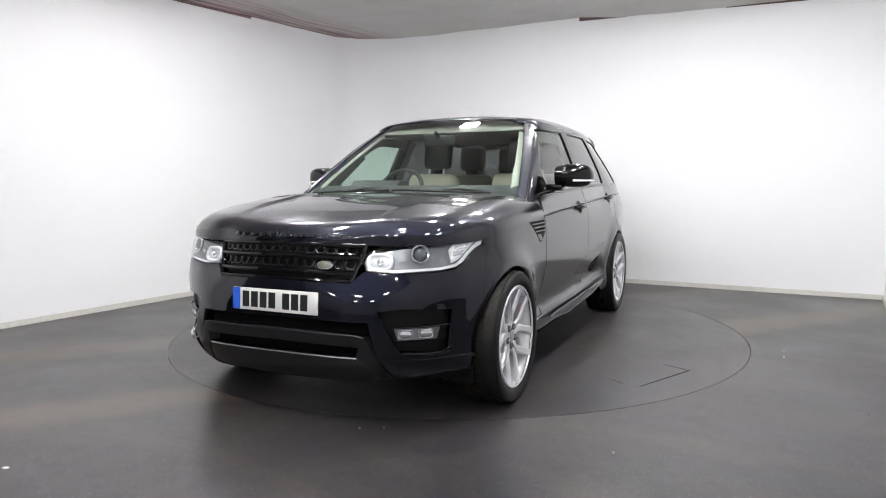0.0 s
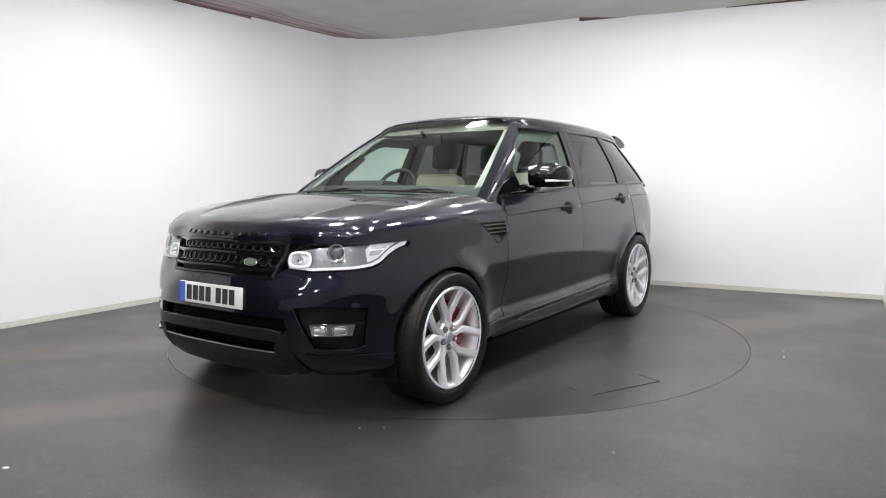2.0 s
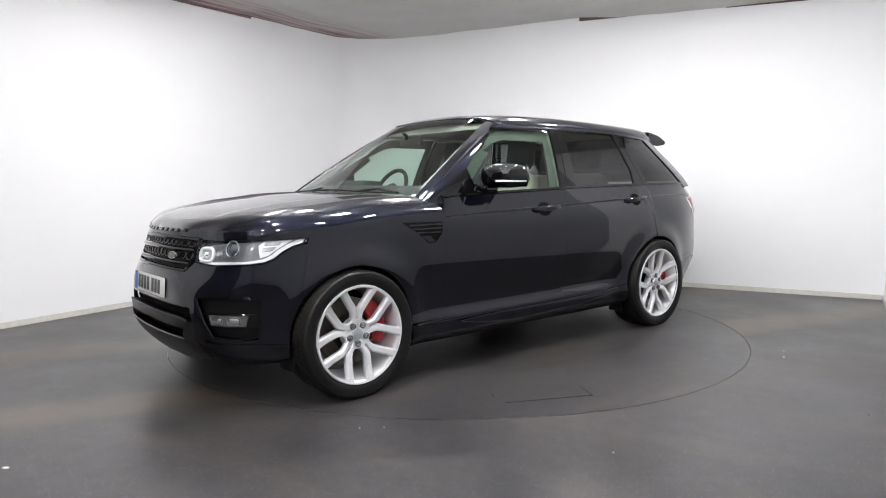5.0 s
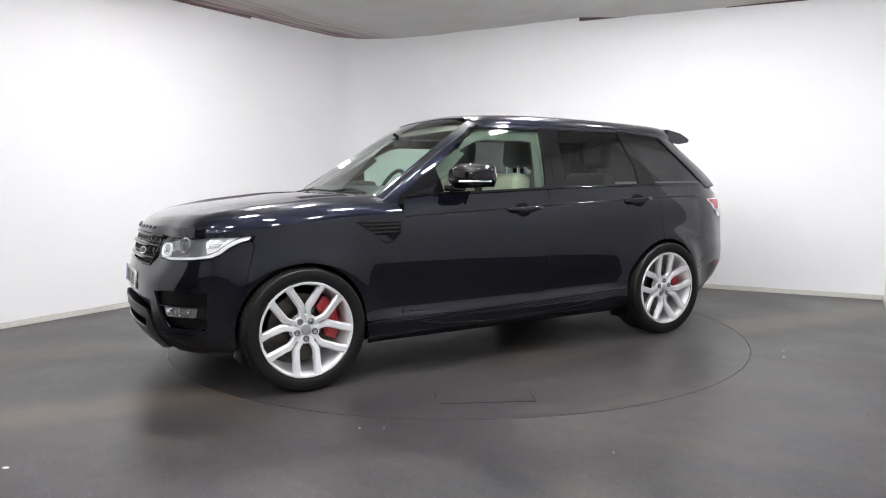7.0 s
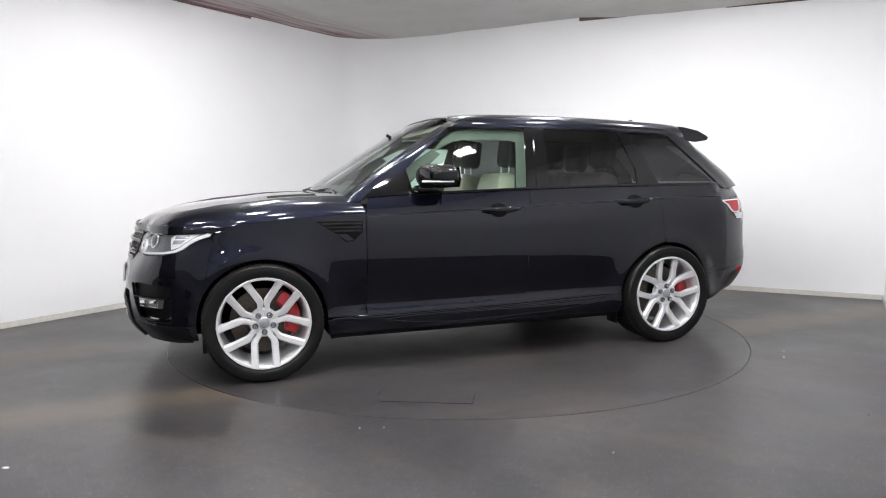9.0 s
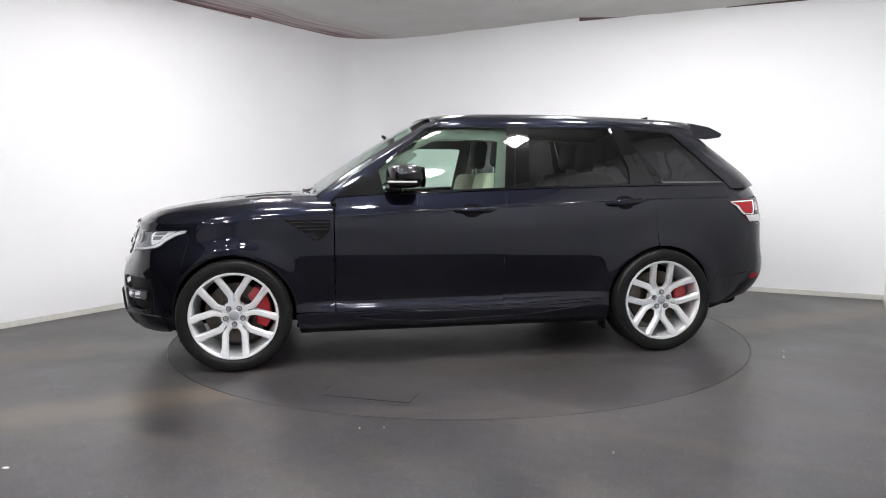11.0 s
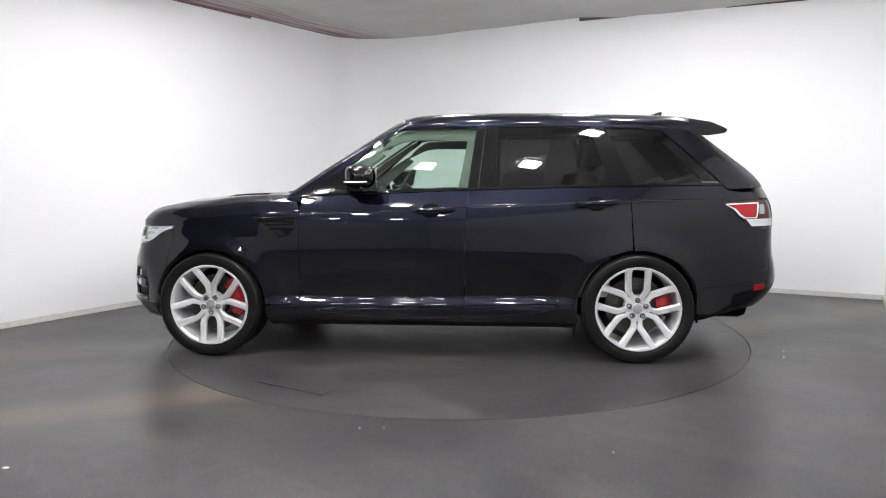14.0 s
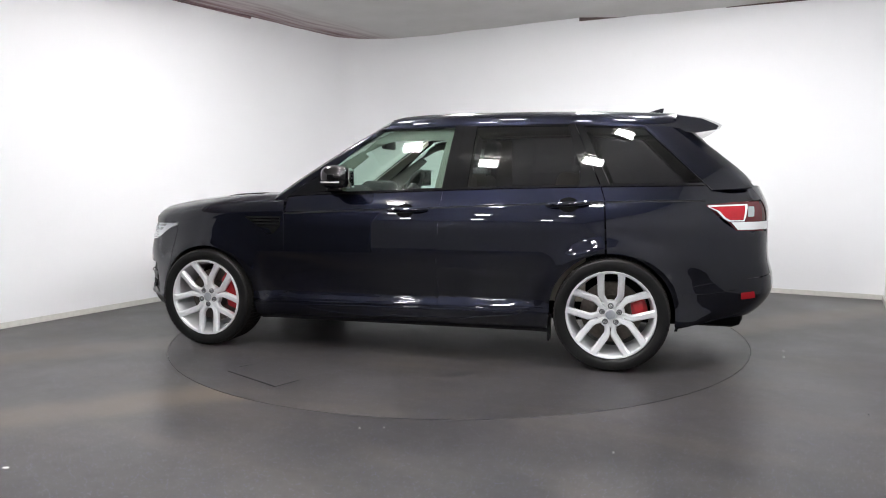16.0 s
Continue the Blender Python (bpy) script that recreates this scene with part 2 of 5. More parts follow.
def join(bm, sub, m=None):
    vs = [bm.verts.new(m @ v.co if m else v.co) for v in sub.verts]
    sub.verts.index_update()
    for f in sub.faces:
        try:
            bm.faces.new([vs[v.index] for v in f.verts])
        except ValueError:
            pass
    sub.free()


def box(lo, hi, bevel=0.0, seg=2):
    bm = bmesh.new()
    add_box(bm, lo, hi, bevel, None, seg)
    return bm


def lathe(profile, steps=64, closed=False):
    """Revolves (r, y) pairs about the y axis."""
    bm = bmesh.new()
    rings = []
    for k in range(steps):
        a = 2 * math.pi * k / steps
        rings.append([bm.verts.new((r * math.cos(a), y, r * math.sin(a))) for r, y in profile])
    n = len(profile)
    for k in range(steps):
        a, b = rings[k], rings[(k + 1) % steps]
        for i in range(n if closed else n - 1):
            j = (i + 1) % n
            bm.faces.new((a[i], b[i], b[j], a[j]))
    bmesh.ops.remove_doubles(bm, verts=bm.verts, dist=1e-5)
    bmesh.ops.recalc_face_normals(bm, faces=bm.faces)
    return bm


def tube(points, radius, sides=10, flat=1.0, cap=True):
    """A round bar along points; flat squeezes it in z."""
    bm = bmesh.new()
    pts = [Vector(p) for p in points]
    rings = []
    for i, p in enumerate(pts):
        d = (pts[min(i + 1, len(pts) - 1)] - pts[max(i - 1, 0)]).normalized()
        up = Vector((0, 0, 1)) if abs(d.z) < 0.9 else Vector((1, 0, 0))
        s = d.cross(up).normalized()
        t = s.cross(d)
        r = radius[i] if isinstance(radius, (list, tuple)) else radius
        rings.append([bm.verts.new(p + s * r * math.cos(2 * math.pi * k / sides) + t * r * flat * math.sin(2 * math.pi * k / sides)) for k in range(sides)])
    for a, b in zip(rings, rings[1:]):
        for k in range(sides):
            bm.faces.new((a[k], a[(k + 1) % sides], b[(k + 1) % sides], b[k]))
    if cap:
        bm.faces.new(rings[0][::-1])
        bm.faces.new(rings[-1])
    bmesh.ops.recalc_face_normals(bm, faces=bm.faces)
    return bm


def prism(outline, thick, m=None, bevel=0.0):
    """Outline in x, z; thickness along y from 0 to thick."""
    bm = bmesh.new()
    a = [bm.verts.new((x, 0, z)) for x, z in outline]
    b = [bm.verts.new((x, thick, z)) for x, z in outline]
    bm.faces.new(a)
    bm.faces.new(b[::-1])
    n = len(a)
    for i in range(n):
        bm.faces.new((a[i], b[i], b[(i + 1) % n], a[(i + 1) % n]))
    bmesh.ops.recalc_face_normals(bm, faces=bm.faces)
    if bevel > 0:
        bmesh.ops.bevel(bm, geom=bm.edges[:], offset=bevel, segments=2, affect="EDGES", profile=0.5)
    if m:
        bm.transform(m)
    return bm


# ---------------------------------------------------------------- room
TURN = radians(-28.44)
U = Vector((math.cos(TURN), math.sin(TURN), 0))
V = Vector((-math.sin(TURN), math.cos(TURN), 0))
CORNER = Vector((-1.328, 4.246, 0))
ROOM = Matrix.Translation(CORNER) @ Matrix.Rotation(TURN, 4, "Z")   # x along the back wall, -y along the side wall
LONG, DEEP, HIGH, COVE = 6.384, 13.5, 3.05, 0.60
SLANT = -0.0319      # the side wall is not quite square to the back wall


def build_room():
    # round hole for the turntable
    bm = bmesh.new()
    inv = ROOM.inverted()
    n = 128
    ring = [bm.verts.new(inv @ Vector((2.2535 * math.cos(2 * math.pi * k / n), 2.2535 * math.sin(2 * math.pi * k / n), 0))) for k in range(n)]
    low = [bm.verts.new(v.co + Vector((0, 0, -0.05))) for v in ring]
    c = inv @ Vector((0, 0, 0))
    outer = []
    for v in ring:
        d = (v.co - c)
        k = min(((LONG + 0.2 - c.x) / d.x) if d.x > 1e-6 else ((-0.8 - c.x) / d.x if d.x < -1e-6 else 1e9),
                ((0.2 - c.y) / d.y) if d.y > 1e-6 else ((-DEEP - 0.2 - c.y) / d.y if d.y < -1e-6 else 1e9))
        outer.append(bm.verts.new(c + d * k))
    for k in range(n):
        j = (k + 1) % n
        bm.faces.new((ring[k], ring[j], outer[j], outer[k]))
        bm.faces.new((low[k], low[j], ring[j], ring[k]))
    for cx, cy in ((-0.8, 0.2), (LONG + 0.2, 0.2), (LONG + 0.2, -DEEP - 0.2), (-0.8, -DEEP - 0.2)):
        near = sorted(range(n), key=lambda q: (outer[q].co - Vector((cx, cy, 0))).length)[:2]
        bm.faces.new((outer[near[0]], outer[near[1]], bm.verts.new((cx, cy, 0))))
    pit = bm.faces.new(low[::-1])
    bmesh.ops.recalc_face_normals(bm, faces=bm.faces)
    if ring[0].link_faces[0].normal.z < 0 and ring[0].link_faces[1].normal.z < 0:
        bmesh.ops.reverse_faces(bm, faces=bm.faces)
    fl = link("floor", bm, FLOOR, None, smooth=False)
    fl.matrix_world = ROOM
    tagged(fl, "dark speckled rubber floor with tan dust stains", "floor", kind="structure")

    # side wall and back wall as one coved sheet with thickness
    path = [Vector((DEEP * SLANT, -DEEP, 0)), Vector((COVE * SLANT, -COVE, 0))]
    for k in range(1, 25):
        a = math.pi - k * math.pi / 2 / 24
        y = -COVE + COVE * math.sin(a)
        path.append(Vector((COVE + COVE * math.cos(a) - SLANT * y, y, 0)))
    path.append(Vector((LONG, 0, 0)))

    def strip(z0, z1, inn, outw):
        b = bmesh.new()
        rows = []
        for i, p in enumerate(path):
            d = (path[min(i + 1, len(path) - 1)] - path[max(i - 1, 0)]).normalized()
            o = Vector((-d.y, d.x, 0))
            rows.append([b.verts.new(p - o * inn + Vector((0, 0, z0))), b.verts.new(p - o * inn + Vector((0, 0, z1))),
                         b.verts.new(p + o * outw + Vector((0, 0, z1))), b.verts.new(p + o * outw + Vector((0, 0, z0)))])
        for p, q in zip(rows, rows[1:]):
            for i in range(4):
                b.faces.new((p[i], q[i], q[(i + 1) % 4], p[(i + 1) % 4]))
        b.faces.new(rows[0])
        b.faces.new(rows[-1][::-1])
        bmesh.ops.recalc_face_normals(b, faces=b.faces)
        return b

    w = link("wall_north_and_west", strip(0.0, HIGH + 0.25, 0.0, 0.12), WALL)
    w.matrix_world = ROOM
    tagged(w, "white painted studio wall with rounded corner", "wall", kind="structure")
    sk = link("baseboard", strip(0.0, 0.05, 0.014, -0.001), SKIRT)
    sk.matrix_world = ROOM
    tagged(sk, "low off-white skirting along the white wall", "baseboard", kind="structure")
    e = link("wall_east", box((LONG, -1.6, 0), (LONG + 0.12, 0.12, HIGH + 0.25)), WALL)
    # The grey walls are out of view and only shape reflections.
    we = link("wall_east_far", box((LONG, -DEEP, 0), (LONG + 0.12, -6.502, HIGH + 0.25)), GREYW)
    we.matrix_world = ROOM
    tagged(we, "unseen side wall beside the camera, grey to dim car reflections", "wall", kind="structure")
    dk = link("wall_east_middle", box((LONG, -6.5, 0), (LONG + 0.12, -1.602, HIGH + 0.25)), GREYW)
    dk.matrix_world = ROOM
    tagged(dk, "unseen stretch of side wall, grey to dim car reflections", "wall", kind="structure")
    e.matrix_world = ROOM
    tagged(e, "white painted studio side wall", "wall", kind="structure")
    ske = link("baseboard", box((LONG - 0.014, -1.6, 0), (LONG - 0.001, -0.016, 0.05)), SKIRT)
    ske.matrix_world = ROOM
    tagged(ske, "low off-white skirting along the side wall", "baseboard", kind="structure")
    # Dark panel added out of view to give the doors a dark reflected edge.
    dw = link("unseen_dark_panel", box((0.35, -8.1, 0), (2.6, -8.0, 2.6), 0.01), DARKW)
    dw.matrix_world = ROOM
    tagged(dw, "unseen dark grey panel behind the camera, added for door reflections", "wall", kind="structure")
    s = link("wall_south", box((-0.62, -DEEP - 0.12, 0), (LONG + 0.12, -DEEP, HIGH + 0.25)), GREYW)
    s.matrix_world = ROOM
    tagged(s, "unseen wall behind the camera, grey to dim car reflections", "wall", kind="structure")

    # sagging grey ceiling, through these points of its edge
    edge = [(-0.10, -3.15, 3.093), (-0.08, -2.6, 3.11), (-0.06, -2.0, 3.127), (-0.05, -1.5, 3.134), (-0.03, -1.0, 3.146), (-0.02, -0.6, 3.155), (0.07, -0.3, 3.178), (0.17, -0.18, 3.179),
            (0.30, -0.08, 3.182), (0.60, 0.0, 3.166), (1.46, 0.0, 3.152), (2.28, 0.0, 3.14), (3.19, 0.0, 3.139), (3.69, 0.0, 3.081), (4.32, 0.0, 3.059), (4.90, 0.0, 3.049), (5.43, 0.0, 3.042),
            (6.28, 0.0, 3.028), (6.3, -4.0, 3.04), (6.3, -13.0, 3.06), (-0.2, -6.0, 3.09), (-0.4, -13.0, 3.09), (3.2, -4.5, 3.08), (3.2, -9.0, 3.08)]
    b = bmesh.new()
    nx, ny = 30, 54
    grid = []
    for i in range(nx + 1):
        col = []
        for j in range(ny + 1):
            x, y = -0.62 + (LONG + 0.74) * i / nx, 0.12 - (DEEP + 0.24) * j / ny
            ws = [1 / ((x - a)**2 + (y - b)**2 + 0.01)**1.5 for a, b, _ in edge]
            z = sum(w * q[2] for w, q in zip(ws, edge)) / sum(ws) + 0.012 * noise.noise(Vector((x * 1.3, y * 1.3, 0)))
            col.append(b.verts.new((x, y, z)))
        grid.append(col)
    for i in range(nx):
        for j in range(ny):
            b.faces.new((grid[i][j], grid[i][j + 1], grid[i + 1][j + 1], grid[i + 1][j]))
    c = link("ceiling", b, CEIL)
    c.matrix_world = ROOM
    tagged(c, "uneven grey ceiling above the white walls", "ceiling", kind="structure")


def build_beams():
    """Dark trim that shows along the wall tops."""
    def wedge(pts, m, material, label):
        b = bmesh.new()
        f = [b.verts.new(p) for p in pts]
        k = [b.verts.new(p + m) for p in map(Vector, pts)]
        b.faces.new(f)
        b.faces.new(k[::-1])
        n = len(f)
        for i in range(n):
            b.faces.new((f[i], k[i], k[(i + 1) % n], f[(i + 1) % n]))
        bmesh.ops.recalc_face_normals(b, faces=b.faces)
        o = link("trim", b, material, smooth=False)
        o.matrix_world = ROOM
        tagged(o, label, "trim", kind="structure")
    into = Vector((0, -0.015, 0))
    wedge([(3.191, 0.002, 3.093), (3.191, 0.002, 3.181), (3.74, 0.002, 3.111), (3.74, 0.002, 3.078)], into, BEAM, "dark wedge of beam above the white wall")
    wedge([(4.816, 0.002, 3.043), (4.816, 0.002, 3.092), (6.324, 0.002, 3.066), (6.324, 0.002, 2.996)], into, BEAM, "dark wedge of beam above the white wall")
    wedge([(-0.066, -2.078, 3.101), (-0.066, -2.078, 3.20), (-0.209, -6.56, 3.32), (-0.209, -6.56, 3.02)], Vector((0.02, 0, 0)), MAROON, "maroon beam along the top of the white wall")


def build_debris():
    """Scraps on the floor: one crumpled white piece and some crumbs."""
    b = bmesh.new()
    bmesh.ops.create_icosphere(b, subdivisions=2, radius=0.007)
    for v in b.verts:
        v.co *= 0.6 + 0.9 * (noise.noise(v.co * 90) + 0.5)
        v.co.x *= 1.9
        v.co.z *= 0.6
    low = min(v.co.z for v in b.verts)
    for v in b.verts:
        v.co.z -= low
    o = link("paper_scrap", b, PLATEW)
    o.matrix_world = pose(-1.939, -2.855, 0, 0, 0, 20)
    tagged(o, "small crumpled white scrap on the rubber floor", "scrap")
    for k, (x, y, r) in enumerate(((2.314, -0.856, 0.006), (2.234, -1.026, 0.006), (-0.482, -2.374, 0.005), (-0.362, -2.365, 0.004), (0.698, -2.677, 0.005), (2.12, -2.181, 0.004))):
        b = bmesh.new()
        bmesh.ops.create_icosphere(b, subdivisions=1, radius=r)
        for v in b.verts:
            v.co *= 0.7 + 0.6 * (noise.noise(v.co * 200 + Vector((k, 0, 0))) + 0.5)
            v.co.z = max(v.co.z, -r * 0.4) + r * 0.4
        o = link("crumb", b, PLATEW if k != 5 else DARK)
        o.matrix_world = pose(x, y, 0)
        tagged(o, "tiny white crumb on the rubber floor" if k != 5 else "tiny dark crumb on the rubber floor", "crumb", "crumbs on the floor")


def ceiling_light(x, y):
    ob = tagged(new("ceiling_light"), "square white ceiling panel lamp, switched on", "lamp", "ceiling panel lamps")
    ob.matrix_world = ROOM @ pose(x, y, HIGH - 0.05)
    bm = bmesh.new()
    h = 0.12
    for a, b in (((-h, -h), (h, -h + 0.02)), ((-h, h - 0.02), (h, h)), ((-h, -h + 0.02), (-h + 0.02, h - 0.02)), ((h - 0.02, -h + 0.02), (h, h - 0.02))):
        add_box(bm, (a[0], a[1], 0.03), (b[0], b[1], 0.085))
    part("frame", bm, SKIRT, ob, smooth=False)
    part("diffuser", box((-h + 0.021, -h + 0.021, 0.0), (h - 0.021, h - 0.021, 0.06), 0.006), LAMP, ob, "glowing white diffuser", smooth=False)
    return ob


LAMP = simple("lamp_diffuser", (0.9, 0.9, 0.9), 0.5, emit=(0.997, 0.985, 0.997, LAMP_POWER))
build_room()
build_beams()
build_debris()
first = ceiling_light(4.0, -2.15)
# Lamps near the corner and rows beyond y -9 are added to brighten walls.
for x, y in ((2.8, -2.5), (5.2, -1.85), (4.95, -3.2), (5.1, -4.2), (4.9, -5.3), (3.9, -4.4), (3.8, -5.7), (2.9, -5.3), (1.5, -3.75), (2.6, -4.1),
             (2.8, -7.0), (4.0, -7.0), (5.2, -6.6), (1.4, -9.2), (2.65, -9.2), (4.0, -9.2), (5.2, -9.2), (2.65, -11.6), (4.0, -11.6), (5.2, -11.6)):
    copy_thing(first, ROOM @ pose(x, y, HIGH - 0.085))


def build_turntable():
    ob = tagged(new("turntable"), "round rubber-topped turntable let into the floor", "turntable")
    n = 128
    R = 2.249
    bm = bmesh.new()
    bmesh.ops.create_circle(bm, cap_ends=True, segments=n, radius=R)
    ext = bmesh.ops.extrude_face_region(bm, geom=bm.faces[:])
    for v in ext["geom"]:
        if isinstance(v, bmesh.types.BMVert):
            v.co.z -= 0.04
    bmesh.ops.recalc_face_normals(bm, faces=bm.faces)
    part("plate", bm, TABLE, ob, smooth=False)
    # hatch joints
    a = Vector((0.629, 1.903, 0))
    b = Vector((1.098, 1.674, 0))
    d = (b - a).normalized()
    q = Vector((d.y, -d.x, 0))
    for p0, p1, wd in ((a, b, 0.006), (a, a + q * 0.18, 0.0022), (b + q * 0.10 + d * 0.03, b + q * 0.20 + d * 0.02, 0.0022)):
        e = (p1 - p0).normalized()
        s = Vector((-e.y, e.x, 0)) * wd
        bm = bmesh.new()
        vs = [bm.verts.new(p + Vector((0, 0, 0.0015))) for p in (p0 - s, p1 - s * 0.5, p1 + s * 0.5, p0 + s)]
        bm.faces.new(vs)
        ex = bmesh.ops.extrude_face_region(bm, geom=bm.faces[:])
        for v in ex["geom"]:
            if isinstance(v, bmesh.types.BMVert):
                v.co.z -= 0.004
        bmesh.ops.recalc_face_normals(bm, faces=bm.faces)
        part("hatch_joint", bm, GAPM, ob, "dark hatch joint", smooth=False)
    return ob


OFF = Vector((0.183, 0.110, 0))
turntable = build_turntable()

# ---------------------------------------------------------------- car body surface
def table(rows):
    xs = np.array([r[0] for r in rows], float)
    ys = np.array([r[1] for r in rows], float)
    if xs[0] > xs[-1]:
        xs, ys = xs[::-1], ys[::-1]
    slope = np.gradient(ys, xs)

    def f(q):
        q = np.clip(np.asarray(q, float), xs[0], xs[-1])
        i = np.clip(np.searchsorted(xs, q) - 1, 0, len(xs) - 2)
        h = xs[i + 1] - xs[i]
        t = (q - xs[i]) / h
        return ((2 * t**3 - 3 * t**2 + 1) * ys[i] + (t**3 - 2 * t**2 + t) * h * slope[i]
                + (-2 * t**3 + 3 * t**2) * ys[i + 1] + (t**3 - t**2) * h * slope[i + 1])
    return f


FX = table([(0.18, 2.13), (0.26, 2.22), (0.34, 2.28), (0.45, 2.30), (0.58, 2.297), (0.68, 2.292), (0.75, 2.276), (0.82, 2.262), (0.88, 2.245), (0.95, 2.215), (1.25, 2.08)])
RX = table([(0.18, -2.15), (0.28, -2.28), (0.40, -2.44), (0.5, -2.50), (0.6, -2.50), (0.7, -2.475), (0.9, -2.465), (1.05, -2.455), (1.15, -2.41), (1.25, -2.35)])
WX = table([(0.18, 0.80), (0.22, 0.87), (0.27, 0.920), (0.32, 0.930), (0.36, 0.929), (0.40, 0.925), (0.48, 0.928), (0.6, 0.942), (0.68, 0.953), (0.72, 0.957), (0.78, 0.957), (0.84, 0.955),
            (0.92, 0.953), (1.0, 0.940), (1.05, 0.926), (1.10, 0.908), (1.16, 0.885), (1.25, 0.85)])
GF = table([(1.05, 1.17), (1.153, 1.03), (1.345, 0.745), (1.497, 0.505), (1.634, 0.265), (1.70, 0.13)])
GR = table([(1.05, -2.43), (1.15, -2.40), (1.24, -2.335), (1.36, -2.205), (1.48, -2.07), (1.58, -1.965), (1.70, -1.85)])
GW = table([(1.05, 0.902), (1.12, 0.885), (1.17, 0.870), (1.3, 0.825), (1.45, 0.765), (1.58, 0.705), (1.65, 0.665), (1.70, 0.62)])
HUB_X, HUB_Z, ARCH = 1.467, 0.3605, 0.392
HUB_Y = 0.955


def spline(ctrl, u):
    """ctrl: (n, k, 2); u: (n,) in 0..k-1; the ends are mirrored in y."""
    n, k, _ = ctrl.shape
    first = ctrl[:, 1:2] * np.array([1, -1.0])
    last = ctrl[:, k - 2:k - 1] * np.array([1, -1.0])
    c = np.concatenate([first, ctrl, last], 1)
    i = np.clip(np.floor(u).astype(int), 0, k - 2)
    t = (u - i)[:, None]
    r = np.arange(n)
    a, b, d, e = c[r, i], c[r, i + 1], c[r, i + 2], c[r, i + 3]
    return 0.5 * (2 * b + (d - a) * t + (2 * a - 5 * b + 4 * d - e) * t**2 + (3 * b - a - 3 * d + e) * t**3)


def lower(u, z):
    """Point of the lower body skin for u (0 front centre to 16 rear centre; negative: other side) and height z."""
    u, z = np.broadcast_arrays(np.asarray(u, float), np.asarray(z, float))
    u, z = u.ravel(), z.ravel()
    u = np.where(u > 16.0, u - 32.0, u)
    s = np.where(u < 0, -1.0, 1.0)
    f, r, w = FX(z), RX(z), WX(z)
    o = np.zeros_like(f)
    k = np.clip((z - 0.58) / 0.26, 0, 1)
    k = k * k * (3 - 2 * k)
    xs = [f, f - 0.010 - 0.014 * k, f - 0.040 - 0.055 * k, f - 0.12 - 0.025 * k, f - 0.25, f - 0.43 - 0.03 * k, o + HUB_X, o + 0.8, o, o - 0.8, o - HUB_X, o - 1.93, r + 0.24, r + 0.085, r + 0.02, r + 0.002, r]
    ys = [o, o + 0.25, o + 0.46, o + 0.645, w - 0.14, w - 0.06, w - 0.010, w, w + 0.002, w, w - 0.004, w - 0.035, w - 0.12, w - 0.24, o + 0.48, o + 0.22, o]
    p = spline(np.stack([np.stack(xs, 1), np.stack(ys, 1)], 2), np.abs(u))
    x, y = p[:, 0], p[:, 1]
    for hx in (HUB_X, -HUB_X):
        d = np.hypot(x - hx, (z - HUB_Z))
        y = y + 0.024 * np.exp(-((d - 0.40) / 0.085)**2) * np.clip((y - 0.7) / 0.15, 0, 1)
    # doors tuck in below the crease, over the step of the sill
    tuck = np.exp(-((z - 0.43) / np.where(z < 0.43, 0.035, 0.12))**2)
    k = np.clip((1.16 - np.abs(x)) / 0.45, 0, 1)
    y = y - 0.026 * tuck * k * k * (3 - 2 * k)
    return np.stack([x, y * s, z], 1)


def upper(u, z):
    """Point of the glasshouse skin."""
    u, z = np.broadcast_arrays(np.asarray(u, float), np.asarray(z, float))
    u, z = u.ravel(), z.ravel()
    u = np.where(u > 14.0, u - 28.0, u)
    s = np.where(u < 0, -1.0, 1.0)
    f, r, w = GF(z), GR(z), GW(z)
    o = np.zeros_like(f)
    m0, m1 = f - 0.26, r + 0.60
    xs = [f, f - 0.015, f - 0.055, f - 0.12, f - 0.19, m0, m0 + (m1 - m0) * 0.25, m0 + (m1 - m0) * 0.5, m0 + (m1 - m0) * 0.75, m1, r + 0.27, r + 0.115, r + 0.045, r + 0.006, r]
    ys = [o, o + 0.26, o + 0.48, w - 0.13, w - 0.05, w - 0.018, w, w + 0.004, w, w - 0.018, w - 0.065, w - 0.14, w - 0.26, o + 0.24, o]
    p = spline(np.stack([np.stack(xs, 1), np.stack(ys, 1)], 2), np.abs(u))
    return np.stack([p[:, 0], p[:, 1] * s, z], 1)


TOP_U = {lower: 16.0, upper: 14.0}


def find_us(surf, specs):
    """u for each (kind, value, z): where the skin has that x ('x', 'X' on the other side), or that y on the front ('y') or rear ('r')."""
    end = TOP_U[surf]
    kind = np.array([k for k, _, _ in specs])
    v = np.array([q for _, q, _ in specs], float)
    z = np.array([q for _, _, q in specs], float)
    along = (kind == "x") | (kind == "X")
    back = kind == "r"
    lo = np.zeros(len(v))
    hi = np.where(along, end, 5.0)
    for _ in range(24):
        mid = (lo + hi) / 2
        p = surf(np.where(back, end - mid, mid), z)
        less = np.where(along, p[:, 0] > v, p[:, 1] < np.abs(v))
        lo, hi = np.where(less, mid, lo), np.where(less, hi, mid)
    q = (lo + hi) / 2
    q = np.where(back, end - q, q)
    return np.where((kind == "X") | (~along & (v < 0)), -q, q)


def find_u(surf, kind, value, z):
    return float(find_us(surf, [(kind, value, z)])[0])


